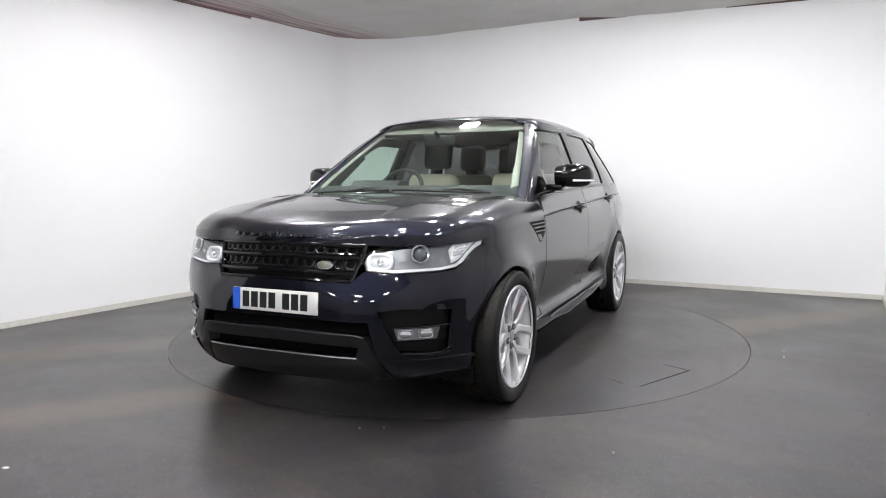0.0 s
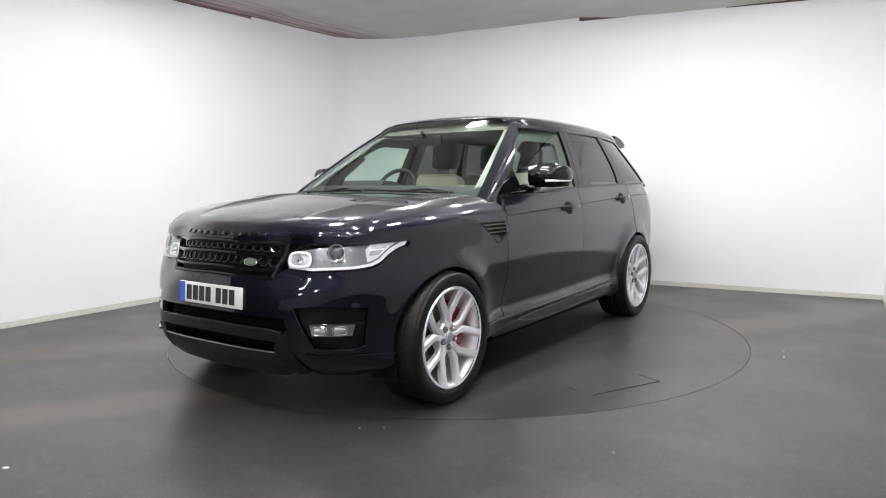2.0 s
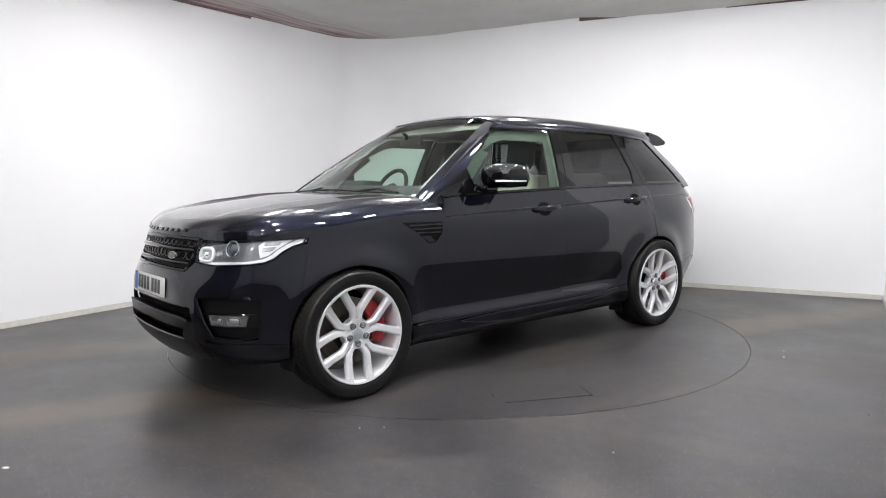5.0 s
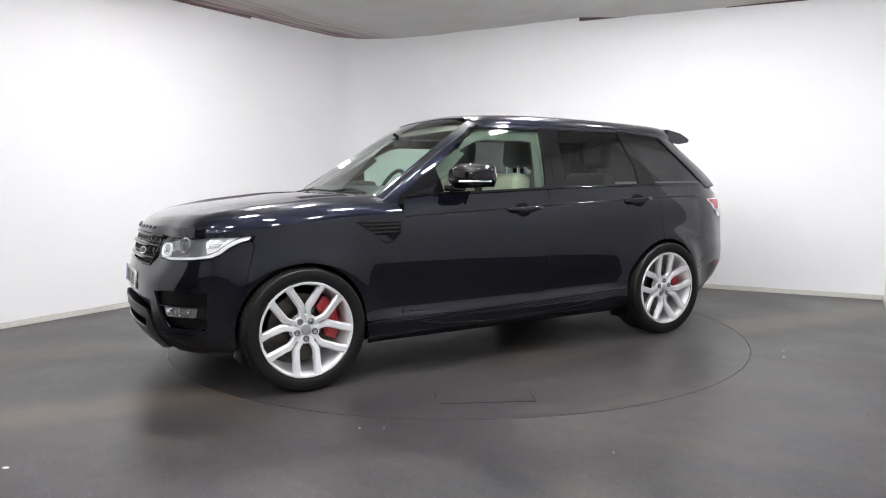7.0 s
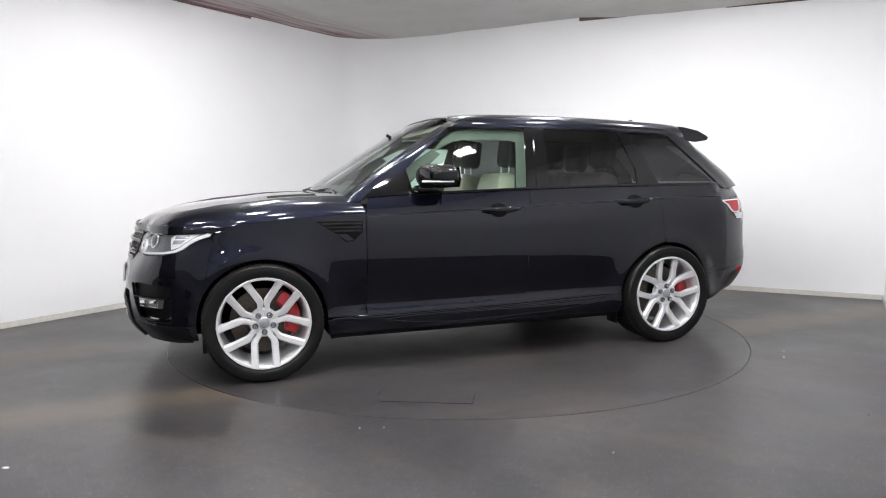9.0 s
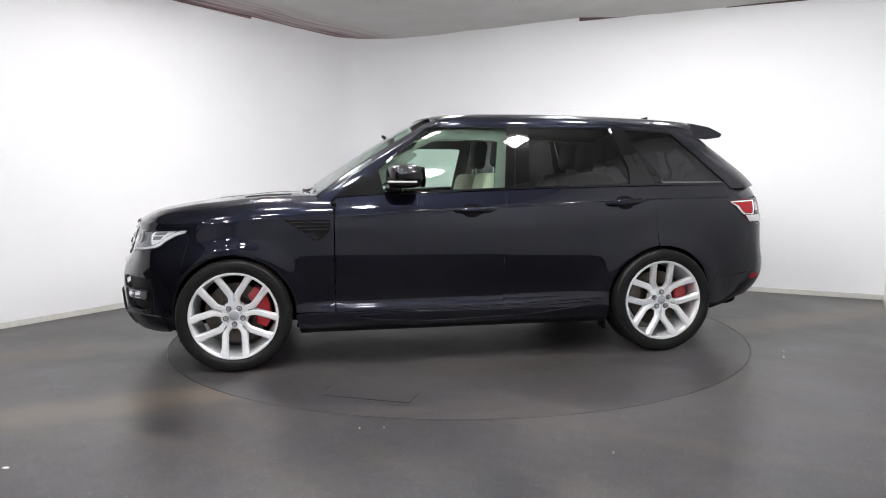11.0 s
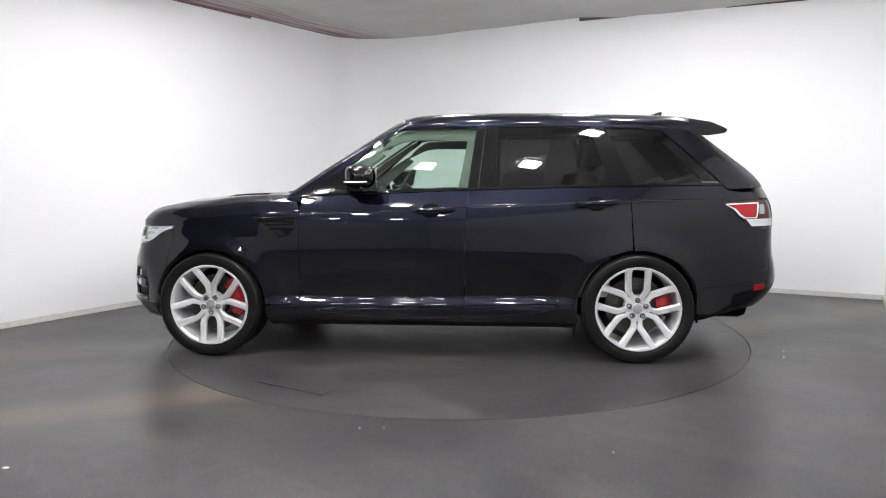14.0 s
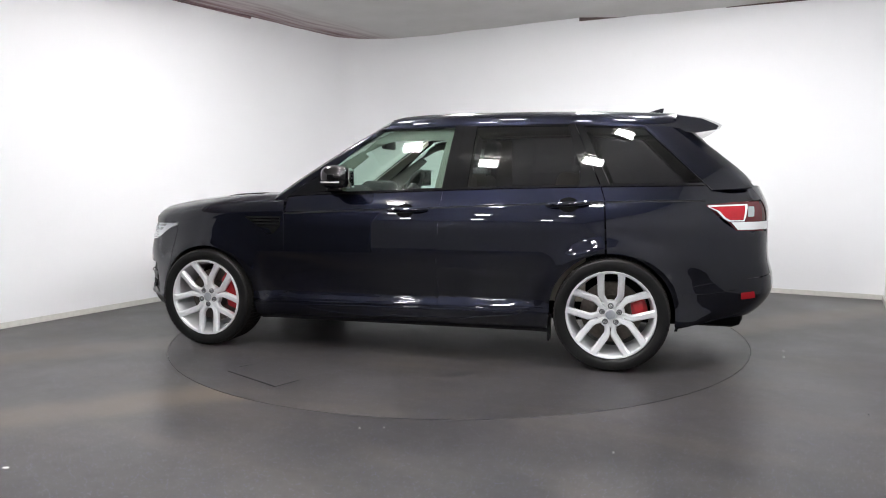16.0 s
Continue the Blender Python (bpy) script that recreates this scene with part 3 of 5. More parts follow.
def outline(surf, poly, step=0.05, closed=True):
    """poly: (kind, value, z) corners. Points (u, z) along its sides, closed."""
    n = len(poly)
    ends = find_us(surf, poly)
    rows, specs = [], []
    for i in range(n if closed else n - 1):
        a, b = poly[i], poly[(i + 1) % n]
        if a[0] == b[0]:
            k = max(1, int(math.hypot(a[1] - b[1], a[2] - b[2]) / step))
            for j in range(k):
                t = j / k
                specs.append((a[0], a[1] + (b[1] - a[1]) * t, a[2] + (b[2] - a[2]) * t))
                rows.append((None, specs[-1][2]))
        else:
            ua, ub = ends[i], ends[(i + 1) % n]
            k = max(1, int(abs(ua - ub) / 0.25))
            for j in range(k):
                t = j / k
                rows.append((ua + (ub - ua) * t, a[2] + (b[2] - a[2]) * t))
    if not closed:
        rows.append((ends[-1], poly[-1][2]))
    us = iter(find_us(surf, specs)) if specs else iter(())
    return [(float(next(us)) if u is None else float(u), float(z)) for u, z in rows]


def normals(surf, u, z):
    e = 1e-3
    du = surf(u + e, z) - surf(u - e, z)
    dz = surf(u, z + e) - surf(u, z - e)
    n = np.cross(du, dz)
    n /= np.linalg.norm(n, axis=1)[:, None] + 1e-12
    p = surf(u, z)
    flip = (n * (p - np.array([0, 0, 0.8]))).sum(1) < 0
    n[flip] *= -1
    return n


def panel(name, poly, material, parent, surf=lower, off=0.0, thick=0.014, label="", fine=1.0, other=False, raw=None, warp=None, behind=False):
    """A piece of skin inside poly, with turned-in edges. other: the mirror piece on the far side."""
    pts = raw if raw is not None else outline(surf, poly)
    if behind:      # a piece across the rear
        pts = [(u + 2 * TOP_U[surf] if u < 0 else u, z) for u, z in pts]
    bm = bmesh.new()
    vs = [bm.verts.new((u, z, 0)) for u, z in pts]
    face = bm.faces.new(vs)
    face.normal_update()
    bmesh.ops.triangulate(bm, faces=[face], ngon_method="EAR_CLIP")
    us = [p[0] for p in pts]
    zs = [p[1] for p in pts]
    side = surf is lower
    cuts = []
    q = math.floor(min(us))
    while q < max(us):
        q += (0.07 if side and 5 <= abs(q) < 12 else 0.2) * fine
        cuts.append(q)
    for q in cuts:
        if min(us) < q < max(us):
            bmesh.ops.bisect_plane(bm, geom=bm.verts[:] + bm.edges[:] + bm.faces[:], plane_co=(q, 0, 0), plane_no=(1, 0, 0), dist=1e-6)
    q = min(zs) + 0.035 * fine
    while q < max(zs):
        bmesh.ops.bisect_plane(bm, geom=bm.verts[:] + bm.edges[:] + bm.faces[:], plane_co=(0, q, 0), plane_no=(0, 1, 0), dist=1e-6)
        q += 0.035 * fine
    bm.verts.index_update()
    u = np.array([v.co.x for v in bm.verts])
    z = np.array([v.co.y for v in bm.verts])
    p, n = surf(u, z), normals(surf, u, z)
    p = p + n * off
    if warp:
        p = warp(p, n)
    edges = [e for e in bm.edges if len(e.link_faces) == 1]
    faces = [[v.index for v in f.verts] for f in bm.faces]
    rim = [[v.index for v in e.verts] for e in edges]
    bm.free()
    verts = [tuple(q) for q in p]
    nrm = [tuple(q) for q in n]
    # orientation
    keep = []
    for f in faces:
        a, b, c = (np.array(verts[i]) for i in f[:3])
        w = np.cross(b - a, c - a)
        keep.append(f if (w * n[f[0]]).sum() > 0 else f[::-1])
    if thick > 0:
        inner = {}
        for e in rim:
            for i in e:
                if i not in inner:
                    inner[i] = len(verts)
                    verts.append(tuple(p[i] - n[i] * thick))
                    nrm.append(nrm[i])
        for a, b in rim:
            keep.append([a, b, inner[b], inner[a]])
    if other:
        verts = [(x, -y, zz) for x, y, zz in verts]
        nrm = [(x, -y, zz) for x, y, zz in nrm]
        keep = [f[::-1] for f in keep]
    verts = [(x + OFF.x, y + OFF.y, zz) for x, y, zz in verts]
    me = bpy.data.meshes.new(name)
    me.from_pydata(verts, [], keep)
    me.materials.append(material)
    for f in me.polygons:
        f.use_smooth = True
    me.normals_split_custom_set_from_vertices(nrm)
    ob = new(name, me)
    ob.parent = parent
    if label:
        tagged(ob, label)
    return ob


def both(name, poly, material, parent, **kw):
    a = panel(name, poly, material, parent, **kw)
    panel(name, poly, material, parent, other=True, **kw)
    return a


def cpart(name, bm, material, parent, label="", smooth=True):
    """A part whose mesh is in car coordinates."""
    bm.transform(Matrix.Translation(OFF))
    return part(name, bm, material, parent, label, smooth)


def mirrored(bm):
    b = bm.copy()
    for v in b.verts:
        v.co.y *= -1
    bmesh.ops.reverse_faces(b, faces=b.faces)
    return b


def cboth(name, bm, material, parent, label="", smooth=True):
    cpart(name, mirrored(bm), material, parent, label, smooth)
    return cpart(name, bm, material, parent, label, smooth)


def dome(name, rim, spine, top, roll, material, parent, label="", thick=0.012, ny=26, cowl=False):
    """Height field from a rim (half, front centre to rear) to the centre line. top(x, y): crown height."""
    rim = np.array(rim, float)
    n = len(rim)
    full = np.concatenate([(rim * [1, -1, 1])[::-1], rim])
    ts = np.linspace(0, 1, ny)
    ts = 1 - (1 - ts)**1.8          # dense near the rim (t = 1)
    cols = []
    for i in range(n):
        r = rim[i]
        y = r[1] * ts
        x = spine[i] + (r[0] - spine[i]) * ts**2
        d = np.array([np.hypot(full[:, 0] - a, full[:, 1] - b).min() for a, b in zip(x, y)])
        k = np.clip(d / roll(x, y), 0, 1)
        near = np.array([full[np.hypot(full[:, 0] - a, full[:, 1] - b).argmin(), 2] for a, b in zip(x, y)])
        zz = near + (top(x, y) - near) * np.sqrt(np.clip(1 - (1 - k)**2, 0, 1))
        cols.append(np.stack([x, y, zz], 1))
    bm = bmesh.new()
    for s in (1, -1):
        g = [[bm.verts.new((p[0] + OFF.x, s * p[1] + OFF.y, p[2])) for p in c] for c in cols]
        for a, b in zip(g, g[1:]):
            for k in range(ny - 1):
                f = (a[k], a[k + 1], b[k + 1], b[k])
                bm.faces.new(f if s < 0 else f[::-1])
    bmesh.ops.remove_doubles(bm, verts=bm.verts, dist=2e-4)
    bmesh.ops.recalc_face_normals(bm, faces=bm.faces)
    if sum(f.normal.z for f in bm.faces) < 0:
        bmesh.ops.reverse_faces(bm, faces=bm.faces)
    edges = [e for e in bm.edges if e.is_boundary]
    ext = bmesh.ops.extrude_edge_only(bm, edges=edges)
    for v in ext["geom"]:
        if isinstance(v, bmesh.types.BMVert):
            v.co.z -= thick
    ob = part(name, bm, material, parent, label)
    return ob


def arc(cx, r, a0, a1, n=24, kind="x"):
    return [(kind, cx + r * math.cos(radians(a0 + (a1 - a0) * i / n)), HUB_Z + r * math.sin(radians(a0 + (a1 - a0) * i / n))) for i in range(n + 1)]


RIM_Z = table([(2.25, 0.924), (2.10, 0.916), (1.95, 0.919), (1.75, 0.927), (1.4, 0.953), (1.03, 0.980), (0.8, 0.990)])
CREASE = table([(1.77, 0.936), (1.03, 0.980), (0.58, 1.003), (-0.48, 1.041), (-1.63, 1.079), (-1.95, 1.082)])
BELT = table([(0.9, 1.115), (0.69, 1.132), (0.2, 1.146), (-0.48, 1.168), (-1.24, 1.181), (-2.3, 1.190)])
SILL = table([(1.2, 0.352), (0.97, 0.355), (-0.48, 0.375), (-1.2, 0.395)])

car = tagged(new("car"), "dark navy sport utility car with silver alloy wheels on the turntable", "car")


def xz(points):
    return [("x", x, z) for x, z in points]


def build_skin():
    g = 0.003
    # front wing
    rim = [(x, float(RIM_Z(x)) - g) for x in np.linspace(1.722, 0.825, 10)]
    both("front_wing", xz([(0.826, 0.362)]) + arc(HUB_X, ARCH, 179, 28) + xz([(1.799, 0.62), (1.764, 0.76), (1.734, 0.86), (1.745, 0.884), (1.728, 0.916)]) + xz(rim), PAINT, car)
    # doors
    belt = lambda a, b: [(x, float(BELT(x))) for x in np.linspace(a, b, 7)]
    sill = lambda a, b: [(x, float(SILL(x)) + g) for x in np.linspace(a, b, 7)]
    both("front_door", xz([(0.818, 0.99)] + [(0.80, 1.10)] + belt(0.79, -0.345) + [(-0.335, 1.0), (-0.318, 0.75)] + sill(-0.315, 0.818)), PAINT, car)
    rd = arc(-HUB_X, ARCH + 0.004, 2, 84)
    both("rear_door", xz([(-0.321, 0.75), (-0.338, 1.0)] + belt(-0.352, -1.385) + [(-1.415, 1.09)]) + rd[::-1] + xz(sill(-1.05, -0.319)), PAINT, car)
    # rear quarter
    q = arc(-HUB_X, ARCH, 86, 172)
    both("rear_quarter", xz([(-1.42, 1.09)] + belt(-1.391, -2.25) + [(-2.29, 1.085), (-2.02, 1.06), (-2.13, 0.95), (-2.20, 0.90)]) + [("r", 0.67, 0.89), ("r", 0.67, 0.62)] + xz([(-2.22, 0.60), (-2.0, 0.565), (-1.86, 0.52)]) + q[::-1], PAINT, car)
    # rear bumper
    b = arc(-HUB_X, ARCH, 155, 188, 8)
    both("rear_bumper", xz([(-1.862, 0.517), (-2.0, 0.56), (-2.222, 0.597)]) + [("r", 0.60, 0.61), ("r", 0.0, 0.62), ("r", 0.0, 0.34), ("r", 0.6, 0.36)] + xz([(-2.17, 0.345), (-1.86, 0.285)]) + b[::-1][:5], PAINT, car)
    panel("tailgate", [("r", 0.66, 1.17), ("r", 0.66, 0.62), ("r", -0.66, 0.62), ("r", -0.66, 1.17)], PAINT, car, behind=True)
    both("rear_shoulder", xz([(-2.252, 1.188), (-2.292, 1.087)]) + [("r", 0.62, 1.087), ("r", 0.62, 1.182)], PAINT, car, off=-0.001)
    # sill and its blade
    both("sill", xz([(x, float(SILL(x)) - g) for x in np.linspace(1.08, -1.075, 14)] + [(-1.06, 0.215), (1.05, 0.215)]), PAINT, car)
    blade = [(0.72, 0.335), (0.2, 0.345), (-0.5, 0.352), (-0.95, 0.372), (-0.85, 0.335), (-0.5, 0.300), (0.2, 0.285), (0.52, 0.30)]
    both("sill_blade", xz(blade), PAINT, car, off=0.022, thick=0.03)
    # roof, bonnet
    rim = []
    for x in np.linspace(0, 1, 40):
        u = x * 3.99
        for _ in range(8):
            p = lower(u, float(RIM_Z(lower(u, 0.9)[0, 0])))[0]
        rim.append(p)
    for x in np.linspace(rim[-1][0], 0.822, 26)[1:]:
        z = float(RIM_Z(x))
        rim.append(lower(find_u(lower, "x", x, z), z)[0])
    rim = np.array(rim)
    t = np.linspace(0, 1, len(rim))
    xs = rim[:, 0]
    spine = 2.21 + (1.03 - 2.21) * (xs - xs[0]) / (xs[-1] - xs[0])
    global hood_top
    HT = table([(2.25, 0.950), (2.20, 0.972), (2.14, 1.000), (2.00, 1.045), (1.77, 1.089), (1.54, 1.120), (1.34, 1.143), (1.13, 1.153), (0.95, 1.155), (0.7, 1.150)])

    def top(x, y):
        y = np.abs(y)
        ridge = 0.017 / (1 + np.exp(-(y - (0.42 + 0.16 * (2.1 - x))) / 0.007)) * np.clip((2.10 - x) / 0.4, 0, 1)
        return HT(x) - 0.012 * np.clip((2.0 - x) / 0.5, 0, 1) + ridge - 0.05 * np.clip(y / 0.9, 0, 1)**2.5
    hood_top = top
    dome("bonnet", rim, spine, top, lambda x, y: 0.10 + 0.08 * np.clip((2.1 - x) / 0.5, 0, 1), PAINT, car, ny=64)
    # roof
    rz = table([(0.0, 1.675), (2.5, 1.66), (4.0, 1.615), (5.2, 1.60), (9.0, 1.585), (10.5, 1.545), (11.5, 1.54), (14.0, 1.60)])
    us = np.concatenate([np.linspace(0, 5, 26), np.linspace(5, 10, 26)[1:], np.linspace(10, 14, 22)[1:]])
    rim = np.array([upper(q, float(rz(q)))[0] for q in us])
    spine = -0.95 + (rim[:, 0] + 0.95) * 0.97
    RT = table([(0.35, 1.62), (0.2, 1.675), (0.10, 1.700), (-0.06, 1.716), (-0.4, 1.724), (-0.84, 1.720), (-1.3, 1.706), (-1.76, 1.682), (-2.0, 1.660), (-2.25, 1.62)])
    dome("roof", rim, spine, lambda x, y: RT(x) - 0.045 * (np.abs(y) / 0.66)**2.2, lambda x, y: 0.10 + 0.0 * x, PAINT, car)
    return rz


build_skin()

# ---------------------------------------------------------------- glasshouse
def build_glass():
    # glass outlines on the side, x and z
    d1 = [(0.80, 1.125), (0.66, 1.215), (0.52, 1.295), (0.33, 1.455), (0.20, 1.555), (0.165, 1.580), (-0.395, 1.590), (-0.33, 1.140), (0.2, 1.125)]
    d2 = [(-0.545, 1.588), (-1.165, 1.580), (-1.235, 1.36), (-1.262, 1.30), (-1.255, 1.140), (-0.51, 1.135)]
    d3 = [(-1.265, 1.574), (-1.50, 1.562), (-1.655, 1.548), (-1.86, 1.35), (-2.065, 1.145), (-1.44, 1.145)]
    both("front_side_window", xz(d1), CLEAR, car, surf=upper, off=-0.008, thick=0.0, label="green-tinted clear side glass")
    both("rear_side_window", xz(d2), PRIV, car, surf=upper, off=-0.006, thick=0.0, label="dark privacy glass")
    both("quarter_window", xz(d3), PRIV, car, surf=upper, off=-0.004, thick=0.0, label="dark privacy glass")
    # windscreen
    ws = []
    for a in np.linspace(0, 1, 9):
        ws.append((3.35, 1.10 + a * (1.625 - 1.10)))
    top = [(q, 1.625 + 0.045 * (1 - (q / 3.35)**2)) for q in np.linspace(3.35, -3.35, 15)[1:-1]]
    side = [(-3.35, 1.625 + a * (1.10 - 1.625)) for a in np.linspace(0, 1, 9)]
    bot = [(q, 1.10) for q in np.linspace(-3.35, 3.35, 15)[1:-1]]
    w = panel("windscreen", None, SHIELD, car, surf=upper, off=-0.004, thick=0.0, raw=ws + top + side + bot, label="green-tinted windscreen")
    w.visible_shadow = False
    # pillars
    a_p = []
    for z in np.linspace(1.085, 1.63, 9):
        a_p.append((3.36, z))
    back = [("x", x, z) for x, z in ((0.165, 1.585), (0.20, 1.560), (0.33, 1.460), (0.52, 1.30), (0.66, 1.22), (0.80, 1.13), (0.84, 1.085))]
    a_p += [(find_u(upper, "x", 0.10, 1.615), 1.615)] + outline(upper, back, closed=False)
    for other in (False, True):
        panel("windscreen_pillar", None, PAINT, car, surf=upper, off=0.006, thick=0.03, raw=a_p, other=other)
    rail = [(0.17, 1.585), (-0.4, 1.594), (-0.55, 1.592), (-1.17, 1.584), (-1.27, 1.576), (-1.60, 1.559), (-1.78, 1.545)]
    rail_t = [(-1.84, 1.565), (-1.60, 1.592), (-1.2, 1.606), (-0.4, 1.614), (0.12, 1.612)]
    both("roof_rail", xz(rail + rail_t), PAINT, car, surf=upper, off=0.004, thick=0.03)
    both("door_pillar", xz([(-0.34, 1.165), (-0.398, 1.597), (-0.456, 1.597), (-0.406, 1.165)]), BLACKG, car, surf=upper, off=0.003, thick=0.02, label="gloss black centre pillar cover")
    both("door_pillar", xz([(-0.412, 1.165), (-0.462, 1.597), (-0.55, 1.596), (-0.512, 1.165)]), BLACKG, car, surf=upper, off=0.003, thick=0.02, label="gloss black centre pillar cover")
    both("rear_pillar", xz([(-1.252, 1.178), (-1.258, 1.30), (-1.232, 1.37), (-1.163, 1.588), (-1.208, 1.586), (-1.385, 1.178)]), BLACKG, car, surf=upper, off=0.003, thick=0.02, label="gloss black rear pillar cover")
    both("rear_pillar", xz([(-1.392, 1.178), (-1.215, 1.586), (-1.262, 1.582), (-1.44, 1.188)]), BLACKG, car, surf=upper, off=0.003, thick=0.02)
    # rearmost pillar
    c = xz([(-1.65, 1.552), (-1.855, 1.352), (-2.06, 1.148)]) + [("r", 0.70, 1.165), ("r", 0.66, 1.24), ("r", 0.60, 1.40), ("r", 0.55, 1.56)] + xz([(-1.80, 1.580)])
    both("tailgate_pillar", c, PAINT, car, surf=upper, off=0.004, thick=0.02)
    panel("rear_window", [("r", 0.60, 1.40), ("r", 0.54, 1.58), ("r", -0.54, 1.58), ("r", -0.60, 1.40), ("r", -0.67, 1.20), ("r", 0.67, 1.20)], PRIV, car, surf=upper, off=-0.004, thick=0.0, behind=True, label="dark privacy glass")
    # belt trim
    both("belt_trim", xz([(x, float(BELT(x)) + 0.004) for x in np.linspace(0.80, -2.2, 20)] + [(x, float(BELT(x)) - 0.012) for x in np.linspace(-2.2, 0.80, 20)]), BLACKG, car, surf=lower, off=0.003, thick=0.02)
    # roof spoiler
    bm = bmesh.new()
    rows = []
    for k in range(25):
        y = -0.60 + 1.2 * k / 24
        e = abs(y) / 0.60
        x0, x1 = -1.90 + 0.05 * e**4, -2.175 + 0.065 * e**3
        zt = 1.665 - 0.035 * e**2
        prof = [(x0, zt + 0.004), (x0 - 0.15, zt - 0.022), (x1 + 0.02, zt - 0.062), (x1, zt - 0.075), (x1 + 0.015, zt - 0.098), (x1 + 0.13, zt - 0.115), (x0, zt - 0.10)]
        rows.append([bm.verts.new((x, y, z)) for x, z in prof])
    n = len(rows[0])
    for a, b in zip(rows, rows[1:]):
        for i in range(n):
            bm.faces.new((a[i], b[i], b[(i + 1) % n], a[(i + 1) % n]))
    bm.faces.new(rows[0])
    bm.faces.new(rows[-1][::-1])
    bmesh.ops.recalc_face_normals(bm, faces=bm.faces)
    cpart("roof_spoiler", bm, PAINT, car)
    # fin aerial
    bm = prism([(-1.62, 1.69), (-1.70, 1.713), (-1.775, 1.735), (-1.795, 1.735), (-1.785, 1.68)], 0.034, pose(0, -0.017, 0), 0.006)
    cpart("roof_aerial", bm, PAINT, car)


def build_under():
    bm = bmesh.new()
    add_box(bm, (-2.30, -0.60, 0.24), (2.08, 0.60, 0.52), 0.06)
    add_box(bm, (-1.02, -0.87, 0.24), (1.02, 0.87, 0.50), 0.03)
    add_box(bm, (0.98, -0.62, 0.5), (2.02, 0.62, 0.86), 0.05)
    add_box(bm, (-2.32, -0.62, 0.5), (-1.05, 0.62, 0.80), 0.05)
    for s in (1, -1):
        add_box(bm, (0.92, min(s * 0.86, s * 0.88), 0.24), (1.05, max(s * 0.60, s * 0.62), 0.9), 0.01)
    cpart("underbody", bm, DARK, car, "black underbody and wheel housings", smooth=False)
    # door inner walls
    for s in (1, -1):
        cpart("door_lining", box((-1.30, min(s * 0.815, s * 0.845), 0.42), (0.70, max(s * 0.815, s * 0.845), 1.09), 0.01), CREAM, car, "cream door lining")
    # wheel arch liners
    for hx in (HUB_X, -HUB_X):
        bm = bmesh.new()
        n = 28
        g = []
        angs = [radians(-14 + 208 * k / n) for k in range(n + 1)]
        spec = [("x", hx + 0.40 * math.cos(a), max(0.23, HUB_Z + 0.40 * math.sin(a))) for a in angs]
        edge = lower(find_us(lower, spec), [q[2] for q in spec])[:, 1] - 0.022
        for k in range(n + 1):
            a = radians(-14 + 208 * k / n)
            g.append([bm.verts.new((hx + r * math.cos(a), y, HUB_Z + r * math.sin(a))) for r, y in ((0.400, edge[k]), (0.42, edge[k] - 0.02), (0.425, 0.64), (0.1, 0.63))])
        for a, b in zip(g, g[1:]):
            for i in range(3):
                bm.faces.new((a[i], b[i], b[i + 1], a[i + 1]))
        bmesh.ops.recalc_face_normals(bm, faces=bm.faces)
        cboth("arch_liner", bm, DARK, car, "black wheel arch liner")


